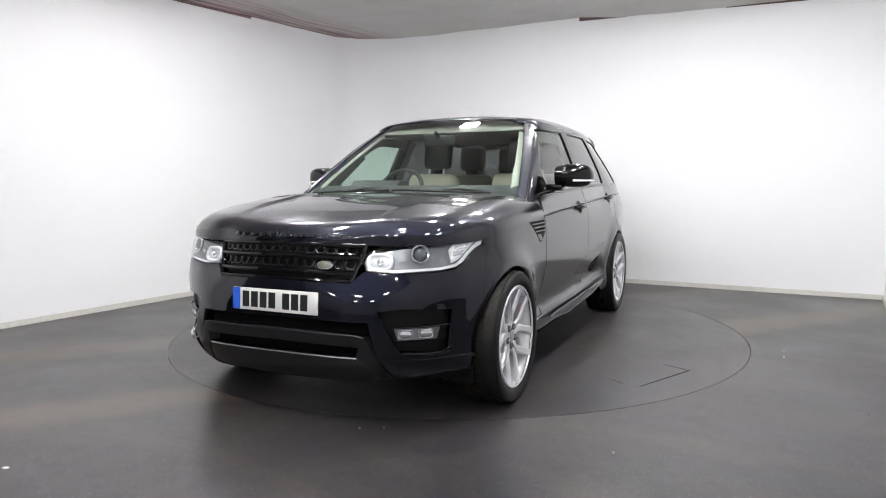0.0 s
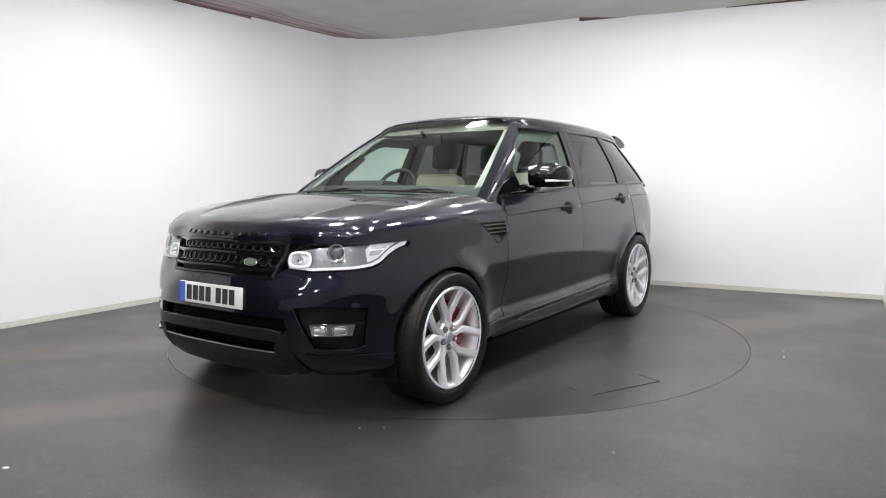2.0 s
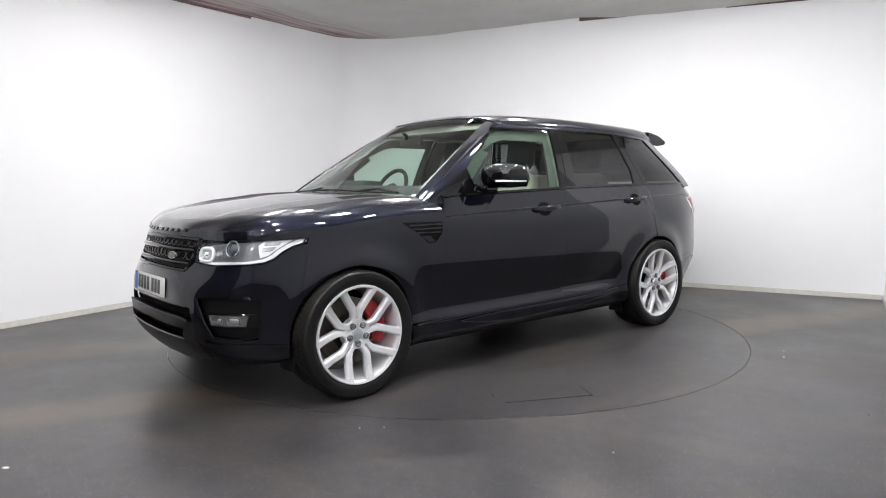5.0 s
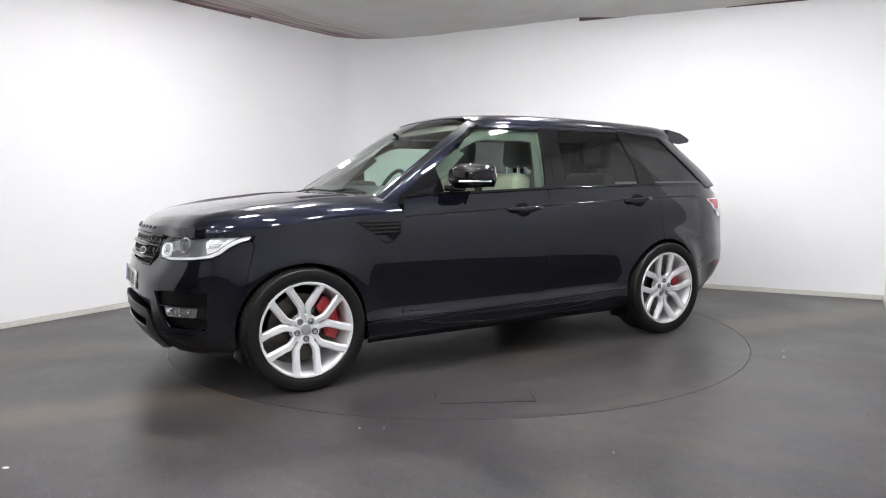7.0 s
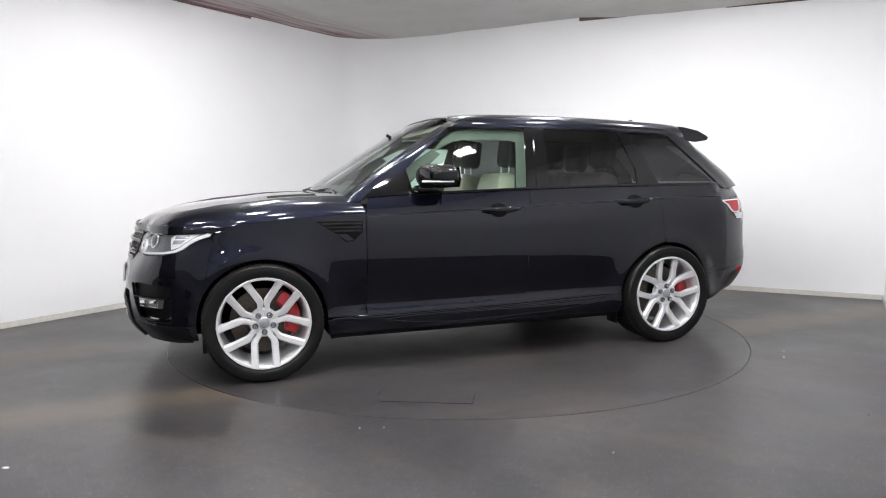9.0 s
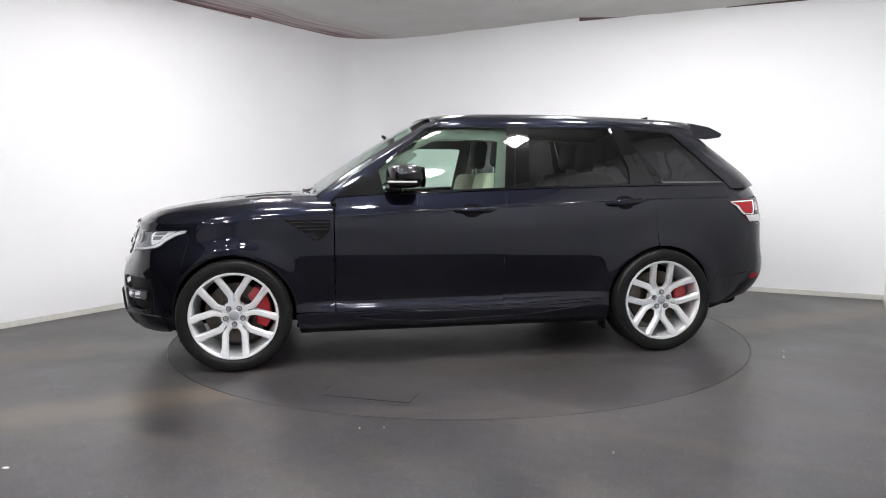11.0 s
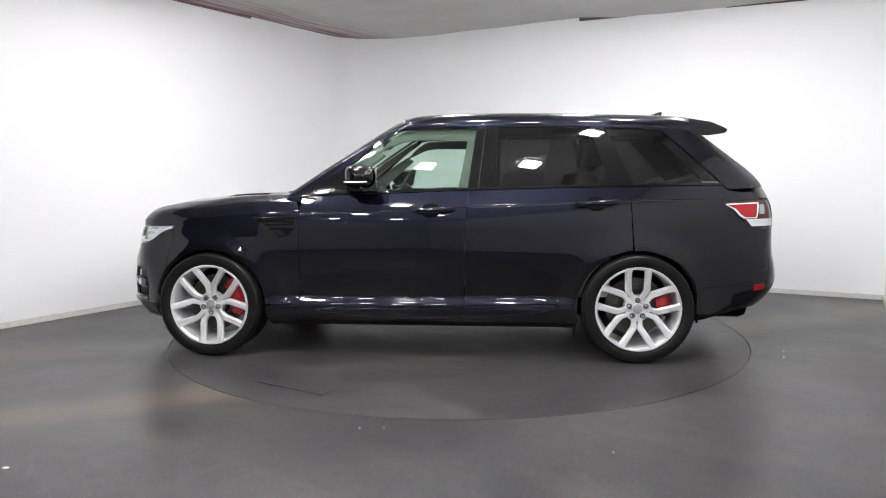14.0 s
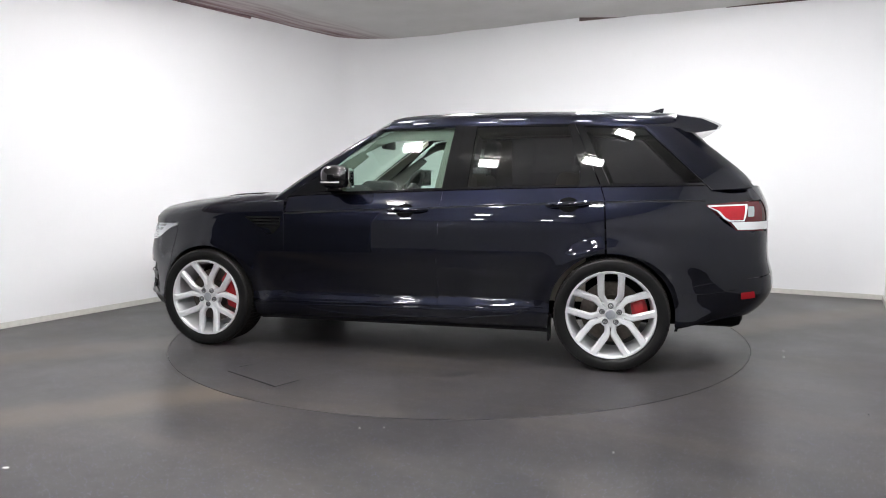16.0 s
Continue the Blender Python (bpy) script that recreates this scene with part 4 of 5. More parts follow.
# ---------------------------------------------------------------- wheels
def wheel_meshes():
    R, w = 0.364, 0.137
    # tyre, y outwards
    tyre = lathe([(0.277, 0.112), (0.286, 0.124), (0.305, 0.132), (0.330, 0.134), (0.346, 0.131), (0.354, 0.122), (0.360, 0.112), (0.360, -0.112), (0.352, -0.125), (0.33, -0.133), (0.277, -0.115)], 96)
    tread = bmesh.new()
    for k in range(72):
        a = 2 * math.pi * k / 72
        for y0, y1, sk in ((0.070, 0.122, 0.012), (0.012, 0.064, -0.010), (-0.058, 0.006, 0.012), (-0.12, -0.064, -0.012)):
            sub = bmesh.new()
            vs = []
            for rr in (0.356, R - (0.004 if y1 > 0.1 else 0.0)):
                for yy, da in ((y0, 0.0), (y0, 0.066), (y1, 0.066 + sk), (y1, sk)):
                    q = a + da
                    vs.append(sub.verts.new((rr * math.cos(q), yy, rr * math.sin(q))))
            for f in ((4, 5, 6, 7), (0, 1, 5, 4), (1, 2, 6, 5), (2, 3, 7, 6), (3, 0, 4, 7)):
                sub.faces.new([vs[i] for i in f])
            join(tread, sub)
    bmesh.ops.recalc_face_normals(tread, faces=tread.faces)
    rim = lathe([(0.285, 0.126), (0.297, 0.128), (0.301, 0.122), (0.298, 0.112), (0.289, 0.108), (0.281, 0.098), (0.272, 0.04), (0.262, -0.02), (0.262, -0.12), (0.29, -0.13), (0.298, -0.12), (0.272, -0.11), (0.272, -0.02)], 96)
    spokes = []
    for k in range(5):
        ax = Matrix.Rotation(2 * math.pi * k / 5, 4, "Y")
        for s in (1, -1):
            # centre line of an arm: along r (z) and across (x)
            line = [(0.045, 0.015, 0.046), (0.080, 0.030, 0.047), (0.110, 0.0555, 0.047), (0.132, 0.0645, 0.046), (0.225, 0.0675, 0.046), (0.262, 0.0685, 0.050), (0.292, 0.0690, 0.060)]
            ys = [0.088, 0.090, 0.094, 0.100, 0.110, 0.118, 0.121]
            bm = bmesh.new()
            rows = []
            for (r, x, wd), y in zip(line, ys):
                h = wd / 2
                rows.append([bm.verts.new((s * (x + dx), y - dy, r)) for dx, dy in ((-h, 0.034), (-h, 0.011), (-h * 0.56, 0.0), (h * 0.56, 0.0), (h, 0.011), (h, 0.034))])
            for a, b in zip(rows, rows[1:]):
                for i in range(6):
                    bm.faces.new((a[i], b[i], b[(i + 1) % 6], a[(i + 1) % 6]))
            bm.faces.new(rows[0])
            bm.faces.new(rows[-1][::-1])
            bm.transform(ax)
            bmesh.ops.recalc_face_normals(bm, faces=bm.faces)
            spokes.append(bm)
    hub = lathe([(0.0, 0.094), (0.024, 0.094), (0.033, 0.091), (0.036, 0.084), (0.055, 0.084), (0.082, 0.088), (0.088, 0.080), (0.09, 0.04), (0.0, 0.04)], 60)
    cap = lathe([(0.0, 0.103), (0.020, 0.102), (0.028, 0.099), (0.031, 0.094), (0.0, 0.090)], 40)
    nuts = []
    for k in range(5):
        bm = lathe([(0.0, 0.106), (0.008, 0.106), (0.0105, 0.103), (0.0105, 0.088), (0.0, 0.086)], 6)
        seat = lathe([(0.0105, 0.0955), (0.0155, 0.0985), (0.0180, 0.096), (0.0185, 0.088)], 20)
        t = pose(0, 0, 0) @ Matrix.Rotation(2 * math.pi * k / 5, 4, "Y") @ Matrix.Translation((0, 0, 0.056))
        bm.transform(t)
        seat.transform(t)
        nuts.append((bm, seat))
    shrink = Matrix.Diagonal((0.935, 1.0, 0.935, 1.0))
    for b in [rim] + spokes:
        b.transform(shrink)
    disc = lathe([(0.07, 0.0), (0.11, 0.004), (0.115, -0.004), (0.195, -0.004), (0.197, -0.010), (0.197, -0.03), (0.07, -0.03)], 72)
    return tyre, tread, rim, spokes, hub, cap, nuts, disc


def mesh_from(name, bm, material, sharp=32):
    me = bpy.data.meshes.new(name)
    bm.normal_update()
    bm.to_mesh(me)
    bm.free()
    me.materials.append(material)
    for f in me.polygons:
        f.use_smooth = True
    me.set_sharp_from_angle(angle=radians(sharp))
    return me


def caliper_mesh(turn, span):
    """Brake caliper saddle hugging the disc."""
    bm = bmesh.new()
    rows = []
    n = 12
    for k in range(n + 1):
        a = radians(turn - span / 2 + span * k / n)
        e = 0.012 * (abs(k / n - 0.5) * 2)**4
        rows.append([bm.verts.new((r * math.cos(a), y, r * math.sin(a))) for r, y in ((0.128 + e, 0.004), (0.130 + e, 0.040 - e), (0.150, 0.052 - e), (0.205 - e, 0.050 - e), (0.226 - e, 0.034), (0.228 - e, -0.05), (0.20, -0.05), (0.20, 0.004))])
    for a, b in zip(rows, rows[1:]):
        for i in range(8):
            bm.faces.new((a[i], b[i], b[(i + 1) % 8], a[(i + 1) % 8]))
    bm.faces.new(rows[0])
    bm.faces.new(rows[-1][::-1])
    bmesh.ops.recalc_face_normals(bm, faces=bm.faces)
    return bm


def build_wheels():
    tyre, tread, rim, spokes, hub, cap, nuts, disc = wheel_meshes()
    mt, md, mr = mesh_from("tyre", tyre, RUBBER), mesh_from("tread", tread, TREAD), mesh_from("rim", rim, SILVER)
    ms = [mesh_from("spoke", b, SILVER, 14) for b in spokes]
    mh, mc = mesh_from("hub", hub, SILVER), mesh_from("centre_cap", cap, CAPM)
    mn = [(mesh_from("wheel_nut", a, CHROME), mesh_from("nut_seat", b, LAMPG)) for a, b in nuts]
    mdisc = mesh_from("brake_disc", disc, STEEL)
    mcal = {"f": mesh_from("brake_caliper", caliper_mesh(0, 80), RED), "r": mesh_from("brake_caliper", caliper_mesh(0, 38), RED)}
    for hx, spin, key in ((HUB_X, 180, "f"), (-HUB_X, 0, "r")):
        for s in (1, -1):
            w = new("wheel")
            w.parent = car
            # the mesh's outer face looks to +y
            turn = 0 if s > 0 else 180
            w.matrix_local = pose(hx + OFF.x, s * (HUB_Y - 0.096) + OFF.y, HUB_Z + 0.004, 0, 0, turn) @ Matrix.Rotation(radians(spin), 4, "Y")
            tagged(w, "silver alloy wheel with ten arms and a low black tyre")
            for name, me in (("tyre", mt), ("tread", md), ("rim", mr), ("hub", mh), ("centre_cap", mc)):
                o = new(name, me)
                o.parent = w
            for me in ms:
                new("spoke", me).parent = w
            for a, b in mn:
                new("wheel_nut", a).parent = w
                new("nut_seat", b).parent = w
            for name, me in (("brake_disc", mdisc), ("brake_caliper", mcal[key])):
                o = new(name, me)
                o.parent = car
                o.matrix_local = pose(hx + OFF.x, s * (HUB_Y - 0.096) + OFF.y, HUB_Z + 0.004, 0, 0, turn) @ Matrix.Rotation(radians(CALIPER[key] if s > 0 else 180 - CALIPER[key]), 4, "Y")


CAPM = simple("centre_cap_grey", (0.45, 0.48, 0.52), 0.3, 0.6, 0.5)
CALIPER = {"f": 195.0, "r": 190.0}

build_glass()
build_under()
build_wheels()


# ---------------------------------------------------------------- car details
def on_skin(kind, value, z, off=0.0, surf=lower):
    u = find_u(surf, kind, value, z)
    p = surf(u, z)[0]
    n = normals(surf, np.array([u]), np.array([z]))[0]
    return Vector(p + n * off), Vector(n)


def frame_at(kind, value, z, off=0.0, surf=lower):
    """A pose on the skin: its y axis looks out of the skin, z upwards."""
    p, n = on_skin(kind, value, z, off, surf)
    x = n.cross(Vector((0, 0, 1))).normalized()
    up = x.cross(n)
    m = Matrix((x, n, up)).transposed().to_4x4()
    m.translation = p
    return m


def oval(rx, rz, thick, n=32, bevel=0.0, power=2.0):
    pts = []
    for k in range(n):
        a = 2 * math.pi * k / n
        c, s = math.cos(a), math.sin(a)
        pts.append((rx * math.copysign(abs(c)**(2 / power), c), rz * math.copysign(abs(s)**(2 / power), s)))
    return prism(pts, thick, None, bevel)


def ring(rx, rz, r, depth=1.0, n=40, power=2.0):
    pts = []
    for k in range(n + 1):
        a = 2 * math.pi * k / n
        c, s = math.cos(a), math.sin(a)
        pts.append((rx * math.copysign(abs(c)**(2 / power), c), 0, rz * math.copysign(abs(s)**(2 / power), s)))
    return tube(pts, r, 8, 1.0, False)


def skin_points(specs, off, surf=lower):
    u = find_us(surf, specs)
    z = np.array([q[2] for q in specs], float)
    return [Vector(q) for q in surf(u, z) + normals(surf, u, z) * off]


def skin_bar(points, r, off=0.004, kind="y", surf=lower, sides=8, steps=10):
    specs = []
    for (a, za), (b, zb) in zip(points, points[1:]):
        for k in range(steps):
            t = k / steps
            specs.append((kind, a + (b - a) * t, za + (zb - za) * t))
    specs.append((kind, *points[-1]))
    return tube(skin_points(specs, off, surf), r, sides)


def build_front():
    yz = lambda pts: [("y", y, z) for y, z in pts]
    flip = lambda poly: [({"x": "X"}.get(k, k), v if k in "xX" else -v, z) for k, v, z in poly]
    # painted bumper round the plate
    half = yz([(0.0, 0.742), (0.40, 0.728), (0.43, 0.760), (0.455, 0.782), (0.593, 0.771)]) + xz([(2.039, 0.781), (1.966, 0.790), (1.919, 0.808), (1.872, 0.842), (1.816, 0.871), (1.751, 0.886), (1.738, 0.86), (1.768, 0.76), (1.803, 0.62)]) \
        + arc(HUB_X, ARCH, 27, 25, 1) + xz([(1.990, 0.600)]) + yz([(0.66, 0.612), (0.545, 0.600), (0.505, 0.548), (0.0, 0.556)])
    right = flip(half)[::-1]
    panel("bumper", half + right[1:-1], PAINT, car)
    corner = xz([(1.990, 0.600)]) + arc(HUB_X, ARCH, 25, -14, 8) + xz([(1.88, 0.262), (1.90, 0.345), (1.995, 0.356), (2.000, 0.397)])
    both("bumper_corner", corner, PAINT, car)
    lip = yz([(0.642, 0.398)]) + xz([(2.038, 0.382), (1.995, 0.392), (1.995, 0.352), (1.90, 0.342), (1.875, 0.258), (1.95, 0.245)]) + yz([(0.62, 0.262)])
    both("bumper_lip", lip, PAINT, car, off=0.006)
    both("lip_edge", yz([(0.60, 0.372), (0.80, 0.366)]) + xz([(1.87, 0.358), (1.87, 0.350)]) + yz([(0.80, 0.357), (0.60, 0.362)]), PAINT, car, off=0.018, thick=0.02)
    strip = yz([(0.505, 0.548), (0.545, 0.600), (0.60, 0.479), (0.640, 0.402), (0.617, 0.262), (0.572, 0.275)])
    both("bumper_strip", strip, PAINT, car)
    # side intakes with fog lamps
    vent = yz([(0.548, 0.598), (0.66, 0.610)]) + xz([(1.992, 0.598), (1.998, 0.397), (2.038, 0.385)]) + yz([(0.642, 0.402), (0.602, 0.479)])
    both("side_intake", vent, BLACKM, car, off=-0.035, thick=0.0, label="recessed black side intake")
    for s in (1, -1):
        bar = skin_bar([(0.600, 0.524), (0.70, 0.524), (0.822, 0.526)], 0.0045, 0.0)
        low = skin_bar([(0.650, 0.402), (0.72, 0.394), (0.795, 0.392), (0.822, 0.41), (0.832, 0.50)], 0.004, 0.0)
        shelf = panel("intake_shelf", yz([(0.603, 0.522), (0.825, 0.522), (0.82, 0.448), (0.615, 0.452)]), BLACKG, car, off=-0.022, thick=0.015, other=s < 0)
        for b in (bar, low):
            if s < 0:
                m = mirrored(b)
                b.free()
                b = m
            cpart("intake_trim", b, BLACKG, car)
        fog = panel("fog_lamp", yz([(0.622, 0.516), (0.796, 0.512), (0.784, 0.458), (0.635, 0.461)]), LAMPG, car, off=-0.012, thick=0.02, other=s < 0, label="clear fog lamp with chrome reflectors")
        for yc, rx in ((0.668, 0.034), (0.745, 0.036)):
            m = frame_at("y", yc, 0.488, -0.010)
            for bm, mat_, nm in ((ring(rx, 0.021, 0.0035, power=4), CHROME, "fog_reflector"), (oval(rx * 0.85, 0.017, 0.006, bevel=0.002, power=3), CHROME, "fog_bulb")):
                bm.transform(m)
                if s < 0:
                    q = mirrored(bm)
                    bm.free()
                    bm = q
                bm.transform(Matrix.Translation(OFF))
                part(nm, bm, mat_, fog)
    # centre intake, valance and skid plate
    low = yz([(0.50, 0.546), (0.0, 0.554), (-0.50, 0.546), (-0.60, 0.27), (0.60, 0.27)])
    panel("lower_intake", low, DARK, car, off=-0.06, thick=0.0, label="recessed black lower intake")
    bar = yz([(0.0, 0.494), (-0.44, 0.486), (-0.50, 0.470), (-0.465, 0.432), (0.0, 0.442), (0.465, 0.432), (0.50, 0.470), (0.44, 0.486)])
    panel("valance", bar, VALANCE, car, off=0.010, thick=0.06, label="matt dark grey plastic valance bar")
    both("valance_leg", yz([(0.500, 0.470), (0.585, 0.275), (0.522, 0.262), (0.448, 0.385), (0.465, 0.432)]), VALANCE, car, off=0.010, thick=0.06, label="matt dark grey plastic valance leg")
    cpart("valance_edge", skin_bar([(-0.49, 0.476), (-0.44, 0.487), (0.0, 0.495), (0.44, 0.487), (0.49, 0.476)], 0.007, 0.006), VALANCE, car)
    skid = yz([(0.0, 0.378), (-0.45, 0.374), (-0.505, 0.268), (-0.44, 0.238), (0.0, 0.232), (0.44, 0.238), (0.505, 0.268), (0.45, 0.374)])
    panel("skid_plate", skid, SKIDM, car, off=0.006, thick=0.04, label="dark satin skid plate")
    # Silver bar paints in the highlight along the skid plate's top edge.
    cpart("skid_edge", skin_bar([(-0.45, 0.376), (0.0, 0.380), (0.45, 0.376)], 0.0035, 0.006), SKIDHI, car)
    # grille
    gr = yz([(0.0, 0.915), (-0.445, 0.902), (-0.405, 0.735), (0.0, 0.745), (0.405, 0.735), (0.445, 0.902)])
    grille = panel("grille", gr, BLACKM, car, off=-0.04, thick=0.0, label="black grille with two rows of mesh")
    frames = [[(-0.44, 0.904), (0.0, 0.917), (0.44, 0.904)], [(-0.425, 0.846), (0.0, 0.858), (0.425, 0.846)], [(-0.41, 0.775), (0.0, 0.785), (0.41, 0.775)], [(-0.40, 0.738), (0.0, 0.748), (0.40, 0.738)]]
    for pts, r in zip(frames, (0.012, 0.014, 0.013, 0.012)):
        bm = skin_bar(pts, r, -0.006, steps=16)
        bm.transform(Matrix.Translation(OFF))
        part("grille_bar", bm, BLACKG, grille)
    for s in (1, -1):
        bm = skin_bar([(s * 0.445, 0.905), (s * 0.42, 0.80), (s * 0.402, 0.738)], 0.012, -0.006)
        bm.transform(Matrix.Translation(OFF))
        part("grille_end", bm, BLACKG, grille)
    for z0, z1 in ((0.864, 0.893), (0.795, 0.838)):
        bm = bmesh.new()
        cells = []
        n = 16
        for k in range(n):
            y0 = -0.41 + 0.82 * k / n
            y1 = y0 + 0.82 / n
            ym = (y0 + y1) / 2
            zm = (z0 + z1) / 2
            cr = lambda y: 0.010 * (1 - (y / 0.42)**2)
            w = y1 - y0
            for pa, pb in (((y0, zm), (y0 + w * 0.25, z1)), ((y0 + w * 0.25, z1), (y0 + w * 0.75, z1)), ((y0 + w * 0.75, z1), (y1, zm)), ((y0, zm), (y0 + w * 0.25, z0)), ((y0 + w * 0.25, z0), (y0 + w * 0.75, z0)), ((y0 + w * 0.75, z0), (y1, zm))):
                cells += [("y", pa[0], pa[1] + cr(pa[0])), ("y", pb[0], pb[1] + cr(pb[0]))]
        pts = skin_points(cells, -0.012)
        for a, b in zip(pts[::2], pts[1::2]):
            join(bm, tube([a, b], 0.0046, 6))
        bm.transform(Matrix.Translation(OFF))
        part("grille_mesh", bm, MESHM, grille)
    m = frame_at("y", 0.27, 0.812, 0.0)
    bm = oval(0.038, 0.019, 0.010, bevel=0.003)
    bm.transform(Matrix.Translation(OFF) @ m)
    part("badge", bm, BADGE, grille, "small oval silver-green badge")
    bm = ring(0.038, 0.019, 0.0026)
    bm.transform(Matrix.Translation(OFF) @ m @ Matrix.Translation((0, 0.009, 0)))
    part("badge_rim", bm, CHROME, grille)
    # number plate
    M = Matrix.Translation(OFF) @ pose(2.292, 0.0, 0.630, 0, -4, 0)
    pl = bmesh.new()
    add_box(pl, (-0.004, -0.26, -0.0555), (0.006, 0.26, 0.0555), 0.003)
    pl.transform(M)
    plate = part("number_plate", pl, PLATEW, car, "white plate with black bars and a blue end")
    bl = box((0.0062, -0.259, -0.0545), (0.0078, -0.212, 0.0545))
    bl.transform(M)
    part("plate_band", bl, PLATEB, plate)
    wdt, gap = 0.042, 0.0155
    y = -0.196
    for k in range(7):
        if k == 4:
            y += 0.030
        b = box((0.0062, y, -0.0395), (0.0072, y + wdt, 0.0395))
        b.transform(M)
        part("plate_bar", b, INK, plate)
        y += wdt + gap - 0.003
    bk = box((2.20, -0.25, 0.585), (2.288, 0.25, 0.675), 0.01)
    cpart("plate_holder", bk, BLACKM, car)
    # letters on the bonnet's lip as plain bars
    for k in range(10):
        yy = -0.30 + 0.066 * k + (0.03 if k > 4 else 0) - 0.015
        p, n = on_skin("y", yy, 0.915, 0.0)
        b = box((-0.004, -0.019, -0.010), (0.005, 0.019, 0.010), 0.002)
        e = 1 - (abs(yy) / 0.45)**2
        b.transform(Matrix.Translation(OFF) @ Matrix.Translation((p.x - 0.010, yy, 0.949)) @ pose(0, 0, 0, 0, -32, math.degrees(math.atan2(n.y, n.x))))
        part("bonnet_bar", b, BLACKG, car, "small gloss black bar on the bonnet lip")


def build_headlamps():
    yz = lambda pts: [("y", y, z) for y, z in pts]
    out = yz([(0.458, 0.786), (0.438, 0.83), (0.452, 0.878), (0.52, 0.905), (0.62, 0.912)]) + xz([(1.998, 0.914), (1.93, 0.916), (1.733, 0.921), (1.751, 0.892), (1.816, 0.876), (1.872, 0.847), (1.919, 0.813), (1.966, 0.795), (2.039, 0.786)]) + yz([(0.593, 0.776)])
    inner = yz([(0.462, 0.792), (0.446, 0.83), (0.46, 0.862), (0.52, 0.880), (0.62, 0.895)]) + xz([(1.998, 0.910), (1.93, 0.914), (1.75, 0.917), (1.765, 0.894), (1.816, 0.880), (1.872, 0.851), (1.915, 0.819), (1.962, 0.801), (2.036, 0.791)]) + yz([(0.593, 0.781)])
    for s in (1, -1):
        o = s < 0
        lamp = panel("headlamp", out, BLACKG, car, off=-0.030, thick=0.0, other=o, label="headlamp with chrome projectors and white light band")

        def sub(name, poly, mat_, off, thick=0.008, label=""):
            return panel(name, poly, mat_, lamp, off=off, thick=thick, other=o, label=label)

        def shape(name, bm, mat_, kind, v, z, off, label=""):
            bm.transform(frame_at(kind, v, z, off))
            if o:
                q = mirrored(bm)
                bm.free()
                bm = q
            bm.transform(Matrix.Translation(OFF))
            part(name, bm, mat_, lamp, label)
        sub("lamp_floor", inner, LAMPG, -0.022)
        # white band under and round the outer end
        band = yz([(0.470, 0.790), (0.593, 0.781)]) + xz([(2.036, 0.793), (1.964, 0.803), (1.917, 0.822), (1.874, 0.853), (1.818, 0.881), (1.765, 0.896), (1.752, 0.914), (1.790, 0.911), (1.840, 0.892), (1.890, 0.864), (1.930, 0.834), (1.972, 0.816), (2.04, 0.804)]) + yz([(0.593, 0.794), (0.48, 0.800)])
        sub("light_band", band, DAYLIGHT, -0.010, 0.012, "white light band")
        blk = xz([(1.985, 0.885), (1.955, 0.910), (1.815, 0.911), (1.855, 0.891), (1.900, 0.864), (1.940, 0.836), (1.985, 0.822)])
        sub("side_reflector", blk, DAYLIGHT, -0.012, 0.01)
        sub("reflector_window", xz([(1.950, 0.902), (1.870, 0.904), (1.888, 0.886), (1.962, 0.883)]), LAMPW, -0.009, 0.004)
        sub("reflector_window", xz([(1.966, 0.876), (1.900, 0.878), (1.925, 0.856), (1.975, 0.852)]), LAMPW, -0.009, 0.004)
        sub("lamp_fin", yz([(0.60, 0.828), (0.645, 0.836), (0.642, 0.852), (0.60, 0.846)]), LAMPW, -0.010, 0.008)
        # inner lamp: rounded ring with bulb
        shape("ring_reflector", ring(0.060, 0.036, 0.0085, power=3), DAYLIGHT, "y", 0.522, 0.830, -0.008)
        shape("reflector_bowl", oval(0.056, 0.032, 0.006, bevel=0.002, power=3), LAMPW, "y", 0.522, 0.830, -0.016)
        shape("bulb", lathe([(0.0, 0.016), (0.010, 0.013), (0.016, 0.004), (0.017, 0.0)], 24), CHROME, "y", 0.522, 0.830, -0.010)
        # projector
        shape("projector_ring", ring(0.041, 0.041, 0.0055), CHROME, "y", 0.704, 0.868, -0.008)
        shape("projector", lathe([(0.0, 0.012), (0.018, 0.009), (0.030, 0.0), (0.034, -0.012)], 32), PROJ, "y", 0.704, 0.868, -0.012)
        cov = panel("lamp_cover", out, LENS, lamp, off=0.001, thick=0.0, other=o, label="clear lamp cover")
        cov.visible_shadow = False


